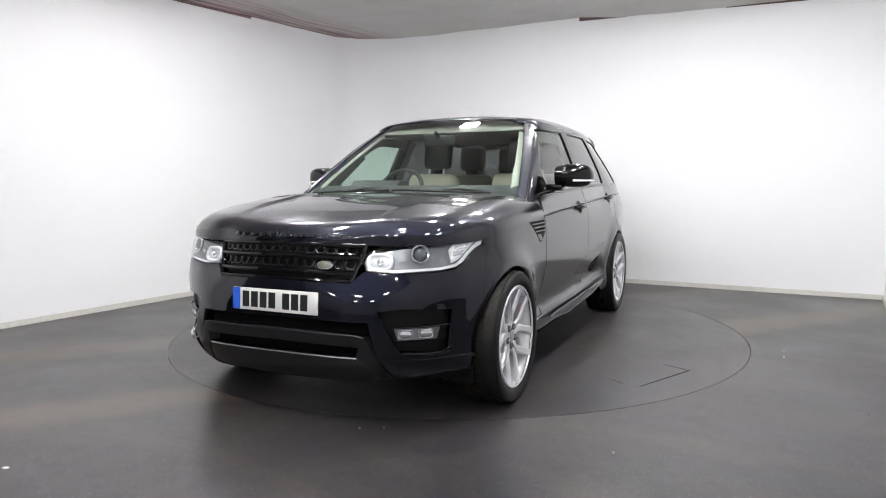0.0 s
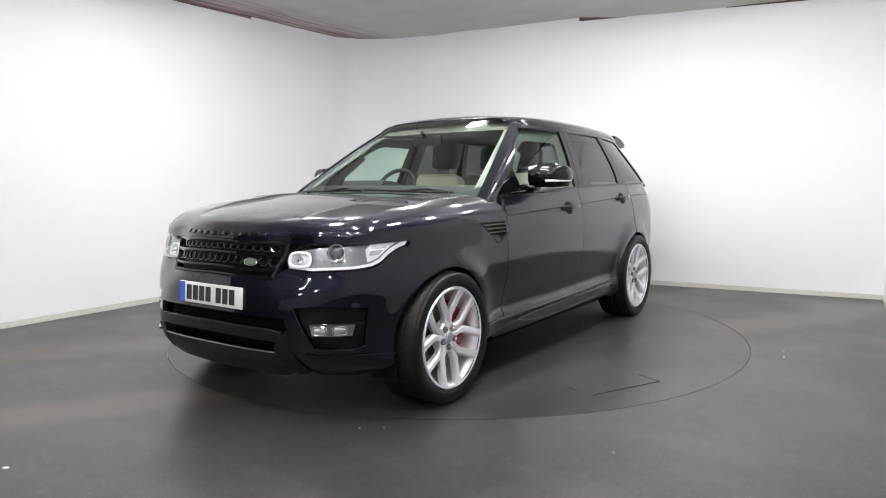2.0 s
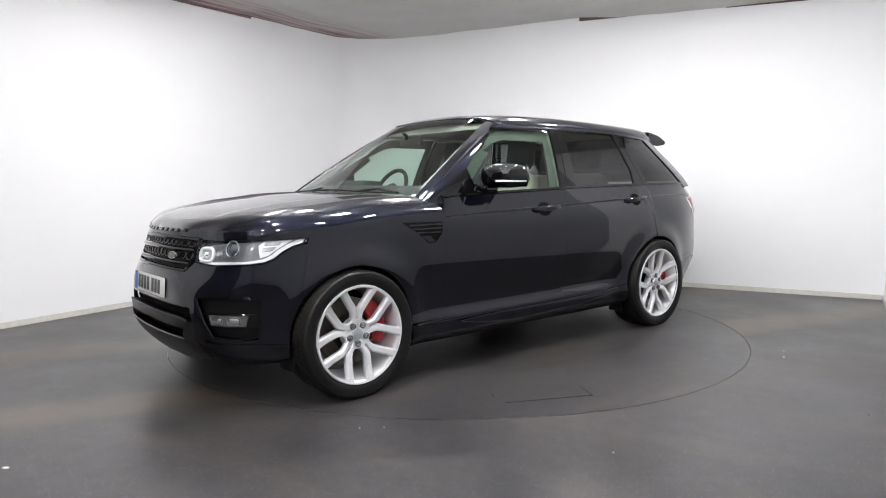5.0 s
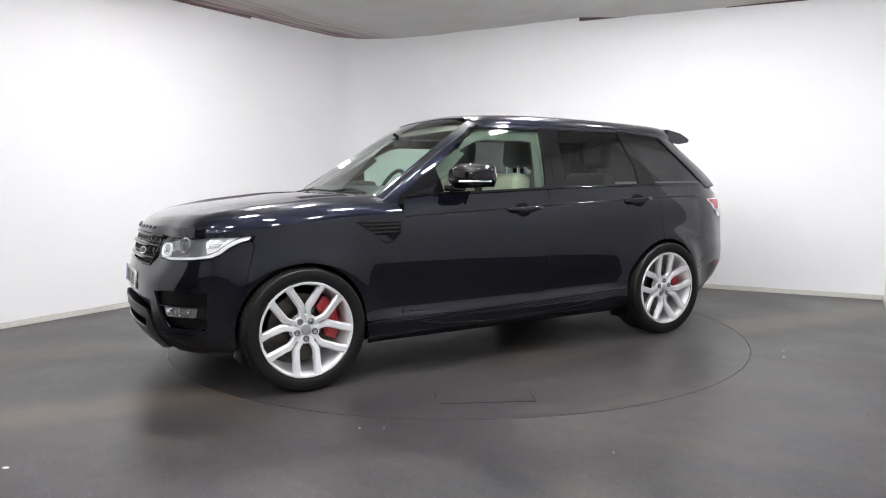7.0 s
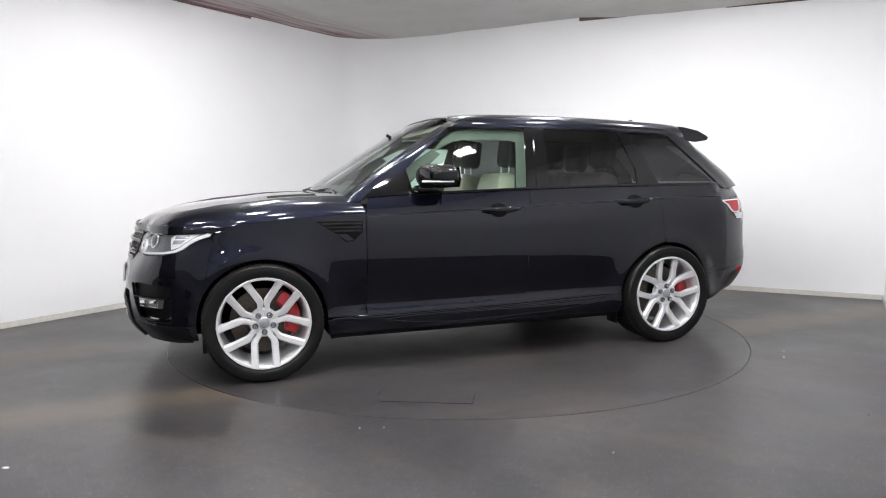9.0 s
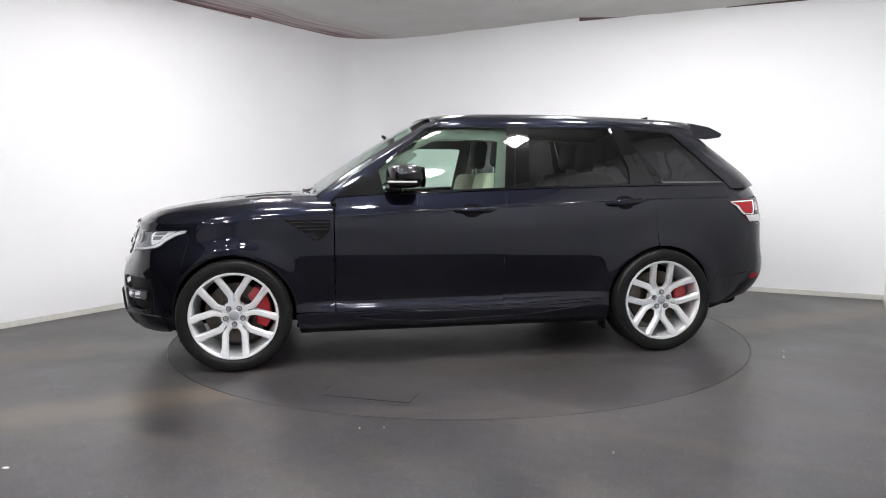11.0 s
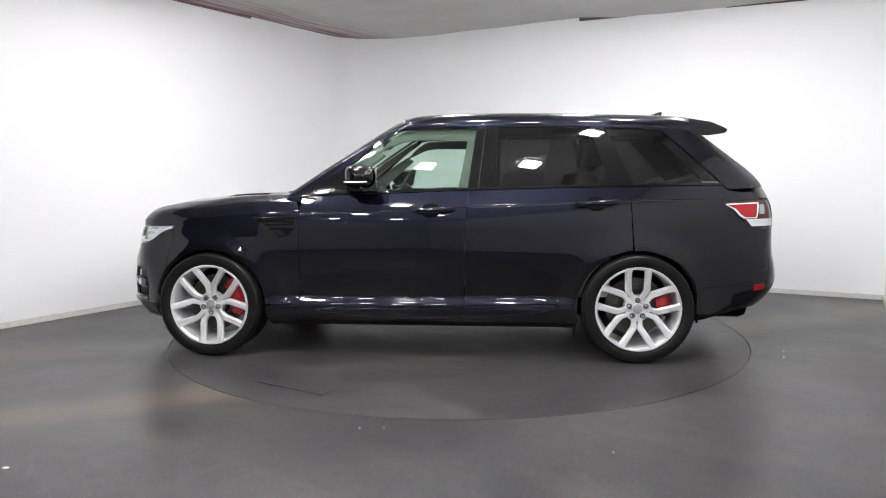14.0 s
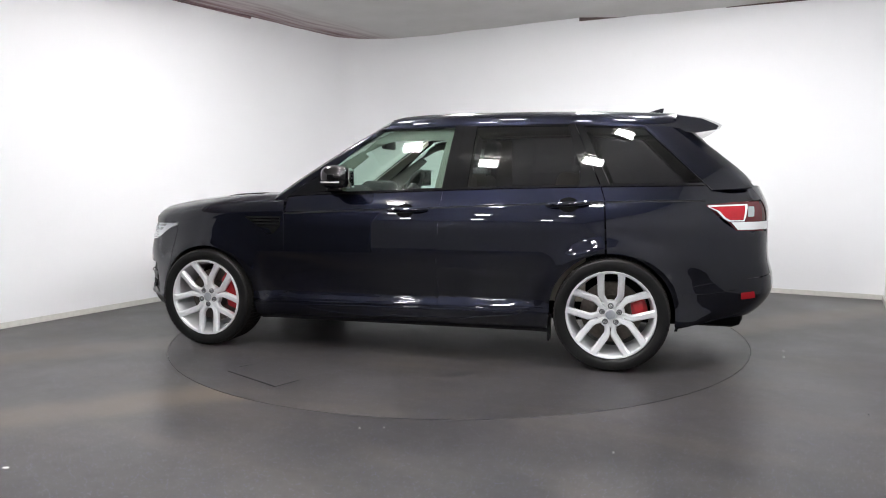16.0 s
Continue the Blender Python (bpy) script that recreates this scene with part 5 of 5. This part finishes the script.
def build_sides():
    # side vent
    v = [(1.141, 0.972), (0.846, 0.969), (0.846, 0.902), (0.905, 0.846), (0.955, 0.840), (1.02, 0.895)]
    # Flat black patch takes the place of the shaded recess behind the slats.
    both("side_vent", xz(v), DARK, car, off=0.002, thick=0.01, label="wing vent, dark patch for the shade of its recess")
    for z0, xa, xb in ((0.953, 1.105, 0.85), (0.930, 1.075, 0.85), (0.907, 1.045, 0.85)):
        both("vent_slat", xz([(xa, z0 + 0.006), (xb, z0 + 0.005), (xb, z0 - 0.003), (xa - 0.008, z0 - 0.003)]), BLACKG, car, off=0.004, thick=0.008)
    both("vent_fin", xz([(1.015, 0.890), (0.945, 0.888), (0.905, 0.852), (0.952, 0.846)]), PAINT, car, off=0.004, thick=0.008)
    # dark strip from the bonnet to the tail lamp, for the groove's shade
    for a, b in ((0.812, -0.332), (-0.342, -1.412), (-1.424, -2.02)):
        xs = np.linspace(a, b, 9)
        both("crease_shade_line", xz([(x, float(CREASE(x)) + 0.0036) for x in xs] + [(x, float(CREASE(x)) - 0.0036) for x in xs[::-1]]), GAPM, car, off=0.0012, thick=0.003)
    # rounded edges that catch the light
    for name, f, a, b, r, off, mat_, sf in (("sill_edge", lambda x: float(SILL(x)), 1.05, -1.04, 0.006, 0.001, PAINT, lower), ("belt_edge", lambda x: float(BELT(x)) - 0.010, 0.79, -2.18, 0.005, 0.002, BLACKG, lower),
                                        ("crease_edge", lambda x: float(CREASE(x)) + 0.006, 0.81, -2.0, 0.003, 0.0, PAINT, lower)):
        xs = np.linspace(a, b, 40)
        cboth(name, tube(skin_points([("x", x, f(x)) for x in xs], off, sf), r, 8), mat_, car)
    cboth("blade_edge", tube(skin_points([("x", x, z) for x, z in ((0.70, 0.332), (0.5, 0.341), (0.2, 0.346), (-0.2, 0.349), (-0.5, 0.353), (-0.8, 0.364), (-0.94, 0.372))], 0.021, lower), 0.005, 8), PAINT, car)
    cboth("blade_edge", tube(skin_points([("x", x, z) for x, z in ((0.70, 0.328), (0.52, 0.301), (0.2, 0.286), (-0.2, 0.294), (-0.5, 0.301), (-0.85, 0.336), (-0.94, 0.370))], 0.020, lower), 0.004, 8), PAINT, car)
    # door handles
    for x0, z0, tilt, k in ((-0.116, 1.022, 1.8, 0.022), (-1.192, 1.064, 4.0, 0.0)):
        cup = []
        n = 24
        for i in range(n):
            a = 2 * math.pi * i / n
            cup.append((x0 + k + 0.066 * math.cos(a), z0 - 0.006 + 0.047 * math.sin(a)))
        # Dark oval on the skin stands in for the shaded hollow.
        both("handle_cup_shade", xz(cup), DARK, car, off=0.0015, thick=0.006, label="dark oval coloured for the shade in the handle recess")
        bm = bmesh.new()
        rows = []
        for i in range(17):
            t = -1 + i / 8
            bow = 0.040 * (1 - abs(t)**3.2) + 0.006
            h = 0.0165 * (1 - 0.35 * abs(t)**3)
            rows.append([bm.verts.new((t * 0.146, bow + dy, dz)) for dy, dz in ((-0.016, h * 0.5), (-0.004, h), (0.004, h * 0.55), (0.006, 0), (0.003, -h * 0.7), (-0.005, -h), (-0.016, -h * 0.5))])
        for a, b in zip(rows, rows[1:]):
            for i in range(7):
                bm.faces.new((a[i], b[i], b[(i + 1) % 7], a[(i + 1) % 7]))
        bm.faces.new(rows[0])
        bm.faces.new(rows[-1][::-1])
        bmesh.ops.recalc_face_normals(bm, faces=bm.faces)
        p, nn = on_skin("x", x0, z0, 0.0)
        bm.transform(Matrix.Translation(p) @ Matrix.Rotation(radians(tilt), 4, "Y"))
        cboth("door_handle", bm, PAINT, car)
    # mirrors
    bm = bmesh.new()
    rows = []
    for i in range(15):
        t = i / 14
        y = 0.905 + 0.235 * t
        e = math.sin(math.pi * min(1, 0.30 + 0.70 * t) ** 1.0) if t > 0.55 else 1.0
        q = max(0.0, (t - 0.55) / 0.45)
        k = math.sqrt(max(0.0, 1 - q**2.6))
        k0 = 0.80 + 0.20 * min(1, t / 0.3)
        row = []
        for j in range(20):
            a = 2 * math.pi * j / 20
            c, s_ = math.cos(a), math.sin(a)
            x = 0.395 + 0.105 * math.copysign(abs(c)**0.55, c) * (k0 * (0.35 + 0.65 * k) if c > 0 else 1.0 * (0.6 + 0.4 * k)) - 0.05 * t
            z = 1.243 + (0.083 if s_ > 0 else 0.074) * k0 * math.copysign(abs(s_)**0.75, s_) * (0.25 + 0.75 * k)
            row.append(bm.verts.new((x, y, z)))
        rows.append(row)
    for a, b in zip(rows, rows[1:]):
        for j in range(20):
            bm.faces.new((a[j], b[j], b[(j + 1) % 20], a[(j + 1) % 20]))
    bm.faces.new(rows[0])
    bm.faces.new(rows[-1][::-1])
    bmesh.ops.recalc_face_normals(bm, faces=bm.faces)
    for s in (1, -1):
        b = bm.copy() if s > 0 else mirrored(bm)
        mir = cpart("door_mirror", b, BLACKG, car, "gloss black door mirror with white indicator strip")

        def sub(name, x, mat_, label=""):
            if s < 0:
                q = mirrored(x)
                x.free()
                x = q
            x.transform(Matrix.Translation(OFF))
            part(name, x, mat_, mir, label)
        g = prism([(0.93, 1.175), (1.085, 1.175), (1.108, 1.23), (1.09, 1.305), (0.94, 1.31)], 0.006)
        g.transform(Matrix(((0, 1, 0, 0), (1, 0, 0, 0), (0, 0, 1, 0), (0, 0, 0, 1))))
        g.transform(Matrix.Translation((0.262, 0, 0)) @ pose(0, 0, 0, 0, 0, 0))
        for v in g.verts:
            v.co.x += -0.05 * (v.co.y - 0.905) / 0.225 + 0.02
        bmesh.ops.recalc_face_normals(g, faces=g.faces)
        sub("mirror_glass", g, MIRROR)
        st = []
        for i in range(14):
            t = 0.55 + 0.44 * i / 13
            k = math.sqrt(max(0.0, 1 - max(0.0, (t - 0.55) / 0.45)**2.6))
            sn = min(1.0, 0.030 / (0.090 * (0.25 + 0.75 * k)))**(1 / 0.75)
            st.append((0.395 + 0.105 * math.sqrt(1 - sn * sn)**0.55 * (0.35 + 0.65 * k) - 0.05 * t + 0.002, 0.905 + 0.225 * t + 0.002, 1.213))
        st.append((0.330, 1.131, 1.213))
        st.append((0.300, 1.131, 1.213))
        sub("indicator", tube(st, 0.0055, 8, 1.2), DAYLIGHT, "white indicator strip")
        foot = bmesh.new()
        add_box(foot, (0.37, 0.835, 1.145), (0.48, 0.96, 1.190), 0.018)
        sub("mirror_foot", foot, BLACKG)
    bm.free()
    # triangle at the mirror
    both("mirror_corner", xz([(0.80, 1.128), (0.66, 1.218), (0.52, 1.298), (0.49, 1.150)]), BLACKG, car, surf=upper, off=0.002, thick=0.02)


def build_rear():
    red = xz([(-2.026, 1.050), (-2.26, 1.056), (-2.245, 0.966), (-2.165, 0.966), (-2.135, 0.985), (-2.104, 1.022)])
    base = xz([(-2.01, 1.060), (-2.12, 1.075), (-2.30, 1.078)]) + [("r", 0.58, 1.078), ("r", 0.58, 0.895)] + xz([(-2.215, 0.898), (-2.165, 0.955), (-2.135, 0.975), (-2.10, 1.012)])
    for o in (False, True):
        lamp = panel("tail_lamp", base, TAILDK, car, off=-0.004, thick=0.02, other=o, label="red tail lamp with clear lower edge")
        panel("lamp_red", red, TAILRED, lamp, off=0.002, thick=0.01, other=o)
        panel("lamp_edge", xz([(-2.035, 1.054), (-2.268, 1.060), (-2.252, 0.962), (-2.244, 0.964), (-2.256, 1.052), (-2.04, 1.046)]), DAYLIGHT, lamp, off=0.004, thick=0.01, other=o)
        panel("lamp_edge", xz([(-2.03, 1.050), (-2.10, 1.020), (-2.135, 0.981), (-2.165, 0.964), (-2.25, 0.963), (-2.25, 0.956), (-2.16, 0.957), (-2.128, 0.976), (-2.09, 1.018)]), DAYLIGHT, lamp, off=0.004, thick=0.01, other=o)
        panel("lamp_clear", xz([(-2.175, 0.952), (-2.30, 0.952)]) + [("r", 0.60, 0.952), ("r", 0.60, 0.905)] + xz([(-2.215, 0.905)]), DAYLIGHT, lamp, off=0.003, thick=0.01, other=o, label="clear lower lamp edge")
        panel("lamp_clear", xz([(-2.275, 1.045), (-2.31, 1.045), (-2.31, 0.985), (-2.275, 0.985)]), LAMPW, lamp, off=0.003, thick=0.01, other=o)
        panel("reflector", xz([(-2.245, 0.512), (-2.325, 0.52), (-2.335, 0.478), (-2.25, 0.470)]), TAILRED, car, off=0.003, thick=0.012, other=o, label="red rear reflector")
        panel("bumper_step", xz([(-1.90, 0.498), (-2.05, 0.508), (-2.22, 0.532), (-2.22, 0.526), (-2.05, 0.501), (-1.90, 0.490)]), PAINT, car, off=0.010, thick=0.014, other=o)
    for s in (1, -1):
        pts = [(-2.0, s * 0.52, 0.30), (-2.12, s * 0.52, 0.30), (-2.28, s * 0.52, 0.302)]
        cpart("exhaust_pipe", tube(pts, [0.04, 0.042, 0.045], 20), CHROME, car)
        cpart("wheel_deflector", box((1.80, min(s * 0.70, s * 0.87), 0.185), (1.825, max(s * 0.70, s * 0.87), 0.30), 0.004), BLACKM, car)
        # mud guards and step behind the wheels
        cpart("mud_guard", box((-1.075, min(s * 0.78, s * 0.90), 0.16), (-1.06, max(s * 0.78, s * 0.90), 0.32), 0.004), BLACKM, car)


def build_cabin():
    # dashboard as one moulded bar
    prof = [(0.93, 1.125), (0.80, 1.185), (0.64, 1.185), (0.57, 1.14), (0.60, 1.02), (0.64, 0.90), (0.70, 0.70), (0.95, 0.70)]
    bm = prism(prof, 1.62, pose(0, -0.81, 0), 0.02)
    cpart("dashboard", bm, DASH, car)
    bm = prism([(0.72, 1.16), (0.64, 1.225), (0.50, 1.215), (0.47, 1.12), (0.62, 1.08)], 0.40, pose(0, -0.58, 0), 0.02)
    cpart("instrument_binnacle", bm, DASH, car)
    bm = bmesh.new()
    add_box(bm, (-0.6, -0.14, 0.5), (0.66, 0.14, 0.80), 0.04)
    cpart("centre_console", bm, DASH, car)
    bm = prism([(0.625, 0.92), (0.59, 0.94), (0.555, 1.10), (0.60, 1.12)], 0.26, pose(0, -0.13, 0), 0.008)
    cpart("centre_screen", bm, BLACKG, car)
    # steering wheel
    M = pose(0.29, -0.375, 1.140, 0, 62, 0)
    w = bmesh.new()
    n = 40
    join(w, tube([M @ Vector((0.185 * math.cos(2 * math.pi * k / n), 0.185 * math.sin(2 * math.pi * k / n), 0)) for k in range(n + 1)], 0.016, 10, 1, False))
    for a in (0, 180, 270):
        a = radians(a + 90)
        join(w, tube([M @ Vector((0.03 * math.cos(a), 0.03 * math.sin(a), -0.02)), M @ Vector((0.18 * math.cos(a), 0.18 * math.sin(a), 0))], 0.016, 8, 0.7))
    hub = lathe([(0.0, 0.03), (0.05, 0.025), (0.07, 0.0), (0.05, -0.06), (0.0, -0.07)], 24)
    hub.transform(M @ Matrix.Rotation(radians(90), 4, "X"))
    join(w, hub)
    cpart("steering_wheel", w, DASH, car)
    cpart("steering_column", tube([(0.31, -0.375, 1.13), (0.62, -0.375, 1.0)], 0.04, 12), DASH, car)

    # seats
    def seat(x, y, wdt, headz):
        s = new("seat")
        s.parent = car

        def sp(name, bm, mat_, label=""):
            bm.transform(Matrix.Translation(OFF + Vector((x, y, 0))))
            part(name, bm, mat_, s, label)
        h = wdt / 2
        c = bmesh.new()
        add_box(c, (-0.10, -h, 0.56), (0.42, h, 0.72), 0.05, None, 3)
        sp("cushion", c, CREAM)
        b = bmesh.new()
        sub = bmesh.new()
        add_box(sub, (-0.07, -h, 0.0), (0.07, h, 0.62), 0.055, None, 3)
        for v in sub.verts:
            k = max(0.0, v.co.z - 0.36) / 0.26
            v.co.y *= 1 - 0.20 * k
            if abs(v.co.y) > h * 0.6 and v.co.x > 0:
                v.co.x += 0.035
        join(b, sub, pose(-0.10, 0, 0.66, 0, -14, 0))
        sp("backrest", b, CREAM)
        r = bmesh.new()
        sub = bmesh.new()
        add_box(sub, (-0.055, -0.125, 0), (0.055, 0.125, 0.24), 0.045, None, 3)
        join(r, sub, pose(-0.285, 0, headz, 0, -8, 0))
        sp("headrest", r, DASH, "dark headrest")
        for k in (-0.07, 0.07):
            sp("headrest_post", tube([(-0.262, k, headz - 0.10), (-0.275, k, headz + 0.05)], 0.008, 8), CHROME)
    seat(-0.13, 0.385, 0.52, 1.315)
    seat(-0.13, -0.385, 0.52, 1.315)
    seat(-0.95, 0.40, 0.56, 1.31)
    seat(-0.95, -0.40, 0.56, 1.31)
    seat(-0.95, 0.0, 0.24, 1.28)
    # inner pillars and lining
    for o in (False, True):
        raw = [(2.93 + 0.14 * k, z) for k, z in zip(np.linspace(0, 1, 9), np.linspace(1.10, 1.60, 9))] + outline(upper, [("x", x, z) for x, z in ((0.215, 1.575), (0.25, 1.552), (0.38, 1.452), (0.57, 1.292), (0.71, 1.212), (0.85, 1.122))], closed=False)
        panel("pillar_lining", None, CREAMP, car, surf=upper, off=-0.030, thick=0.01, raw=raw, other=o, label="pale windscreen pillar lining, lighter for windscreen light")
        panel("pillar_lining", xz([(-0.35, 1.10), (-0.40, 1.585), (-0.55, 1.585), (-0.52, 1.10)]), CREAMH, car, surf=upper, off=-0.035, thick=0.02, other=o, label="pale door pillar lining, toned down for cabin shade")
    for o in (False, True):
        for nm, ps in (("window_lining", [(0.30, 1.44), (0.16, 1.59), (-0.42, 1.60), (-0.42, 1.53), (-0.36, 1.50), (-0.30, 1.525), (0.06, 1.53), (0.14, 1.515)]),
                       ("window_lining", [(-0.43, 1.53), (-0.33, 1.51), (-0.27, 1.16), (-0.36, 1.10)]),
                       ("window_lining", [(0.84, 1.09), (0.62, 1.26), (0.30, 1.455), (0.25, 1.42), (0.46, 1.245), (0.56, 1.15), (0.56, 1.09)])):
            panel(nm, xz(ps), LININGD, car, surf=upper, off=-0.045, thick=0.02, other=o, label="dark grey-green window lining")
    rim = np.array([upper(q, 1.578)[0] for q in np.concatenate([np.linspace(0, 5, 18), np.linspace(5, 10, 14)[1:], np.linspace(10, 14, 12)[1:]])])
    rim[:, 1] *= 0.965
    rim[:, 0] = -0.95 + (rim[:, 0] + 0.95) * 0.985
    rim[:, 2] = 1.585
    rim[:, 0] = np.minimum(rim[:, 0], 0.14)
    RT = table([(0.35, 1.60), (0.10, 1.64), (-0.4, 1.665), (-1.3, 1.65), (-2.25, 1.58)])
    dome("headliner", rim, -0.95 + (rim[:, 0] + 0.95) * 0.97, lambda x, y: RT(x) - 0.03 * (np.abs(y) / 0.66)**2, lambda x, y: 0.12 + 0 * x, CREAMH, car, "pale headliner, toned down for cabin shade", 0.002, 14)
    # inner mirror, cowl, wipers
    cpart("inner_mirror", box((0.34, -0.13, 1.475), (0.375, 0.13, 1.55), 0.014), BLACKM, car)
    cpart("mirror_stem", tube([(0.36, 0, 1.53), (0.43, 0, 1.57)], 0.012, 8), BLACKM, car)
    # black vents let into the bonnet
    for s in (1, -1):
        bm = bmesh.new()
        for k in range(7):
            xs = np.linspace(1.10, 1.40, 9)
            y0 = 0.62 + 0.016 * k
            row = []
            for x in xs:
                yy = y0 + 0.10 * (1.40 - x) / 0.30 * 0.3
                zz = float(hood_top(np.array([x]), np.array([yy]))[0])
                row.append((x, s * yy, zz - 0.0055))
            join(bm, tube(row, 0.0075, 6))
        cpart("bonnet_vent", bm, BLACKM, car, "black slatted bonnet vent")
    # panel behind the bonnet
    bm = bmesh.new()
    rows = []
    for k in range(31):
        y = -0.86 + 1.72 * k / 30
        x0 = 1.04 - 0.22 * (abs(y) / 0.93)**2
        z0 = 1.128 - 0.10 * (abs(y) / 0.9)**3
        rows.append([bm.verts.new((x0 + 0.03, y, z0 - 0.015)), bm.verts.new((x0 - 0.03, y, z0)), bm.verts.new((x0 - 0.10, y, z0 - 0.02)), bm.verts.new((x0 - 0.10, y, z0 - 0.08))])
    for a, b in zip(rows, rows[1:]):
        for i in range(3):
            bm.faces.new((a[i], b[i], b[i + 1], a[i + 1]))
    bmesh.ops.recalc_face_normals(bm, faces=bm.faces)
    cpart("scuttle", bm, BLACKM, car)
    for y0, y1 in ((0.62, -0.02), (-0.05, -0.70)):
        pts = []
        for k in range(12):
            y = y0 + (y1 - y0) * k / 11
            z = 1.150 - 0.03 * abs(y)
            p, n = on_skin("y", y if abs(y) > 1e-3 else 1e-3, z, 0.012, upper)
            pts.append(p)
        cpart("wiper_blade", tube(pts, 0.006, 8), BLACKM, car)
        cpart("wiper_arm", tube([(1.0 - 0.15 * y0**2, y0, 1.135), (0.98 - 0.1 * y0**2, (y0 + y1) / 2 + 0.12, 1.165), pts[6]], [0.016, 0.011, 0.006], 8), BLACKM, car)


VALANCE = simple("valance_plastic", (0.007, 0.007, 0.008), 0.36, grain=0.15, scale=220, bump=0.1, spec=0.35)
SKIDM = simple("skid_satin", (0.016, 0.016, 0.017), 0.38, 0.2, grain=0.1, scale=120)
MESHM = simple("grille_mesh_gloss", (0.02, 0.02, 0.022), 0.2, 0.5, 1.0)
PROJ = simple("projector_lens", (0.08, 0.09, 0.10), 0.05, 0.2, 1.0)
build_front()
build_headlamps()
build_sides()
build_rear()
build_cabin()


# ---------------------------------------------------------------- moves
def motions():
    rows = [(t, pose(0, 0, 0, 0, 0, 180 + 66.09 - 5.038 * t)) for t in range(0, 17)]
    walk(turntable, rows)
    walk(car, rows)


motions()
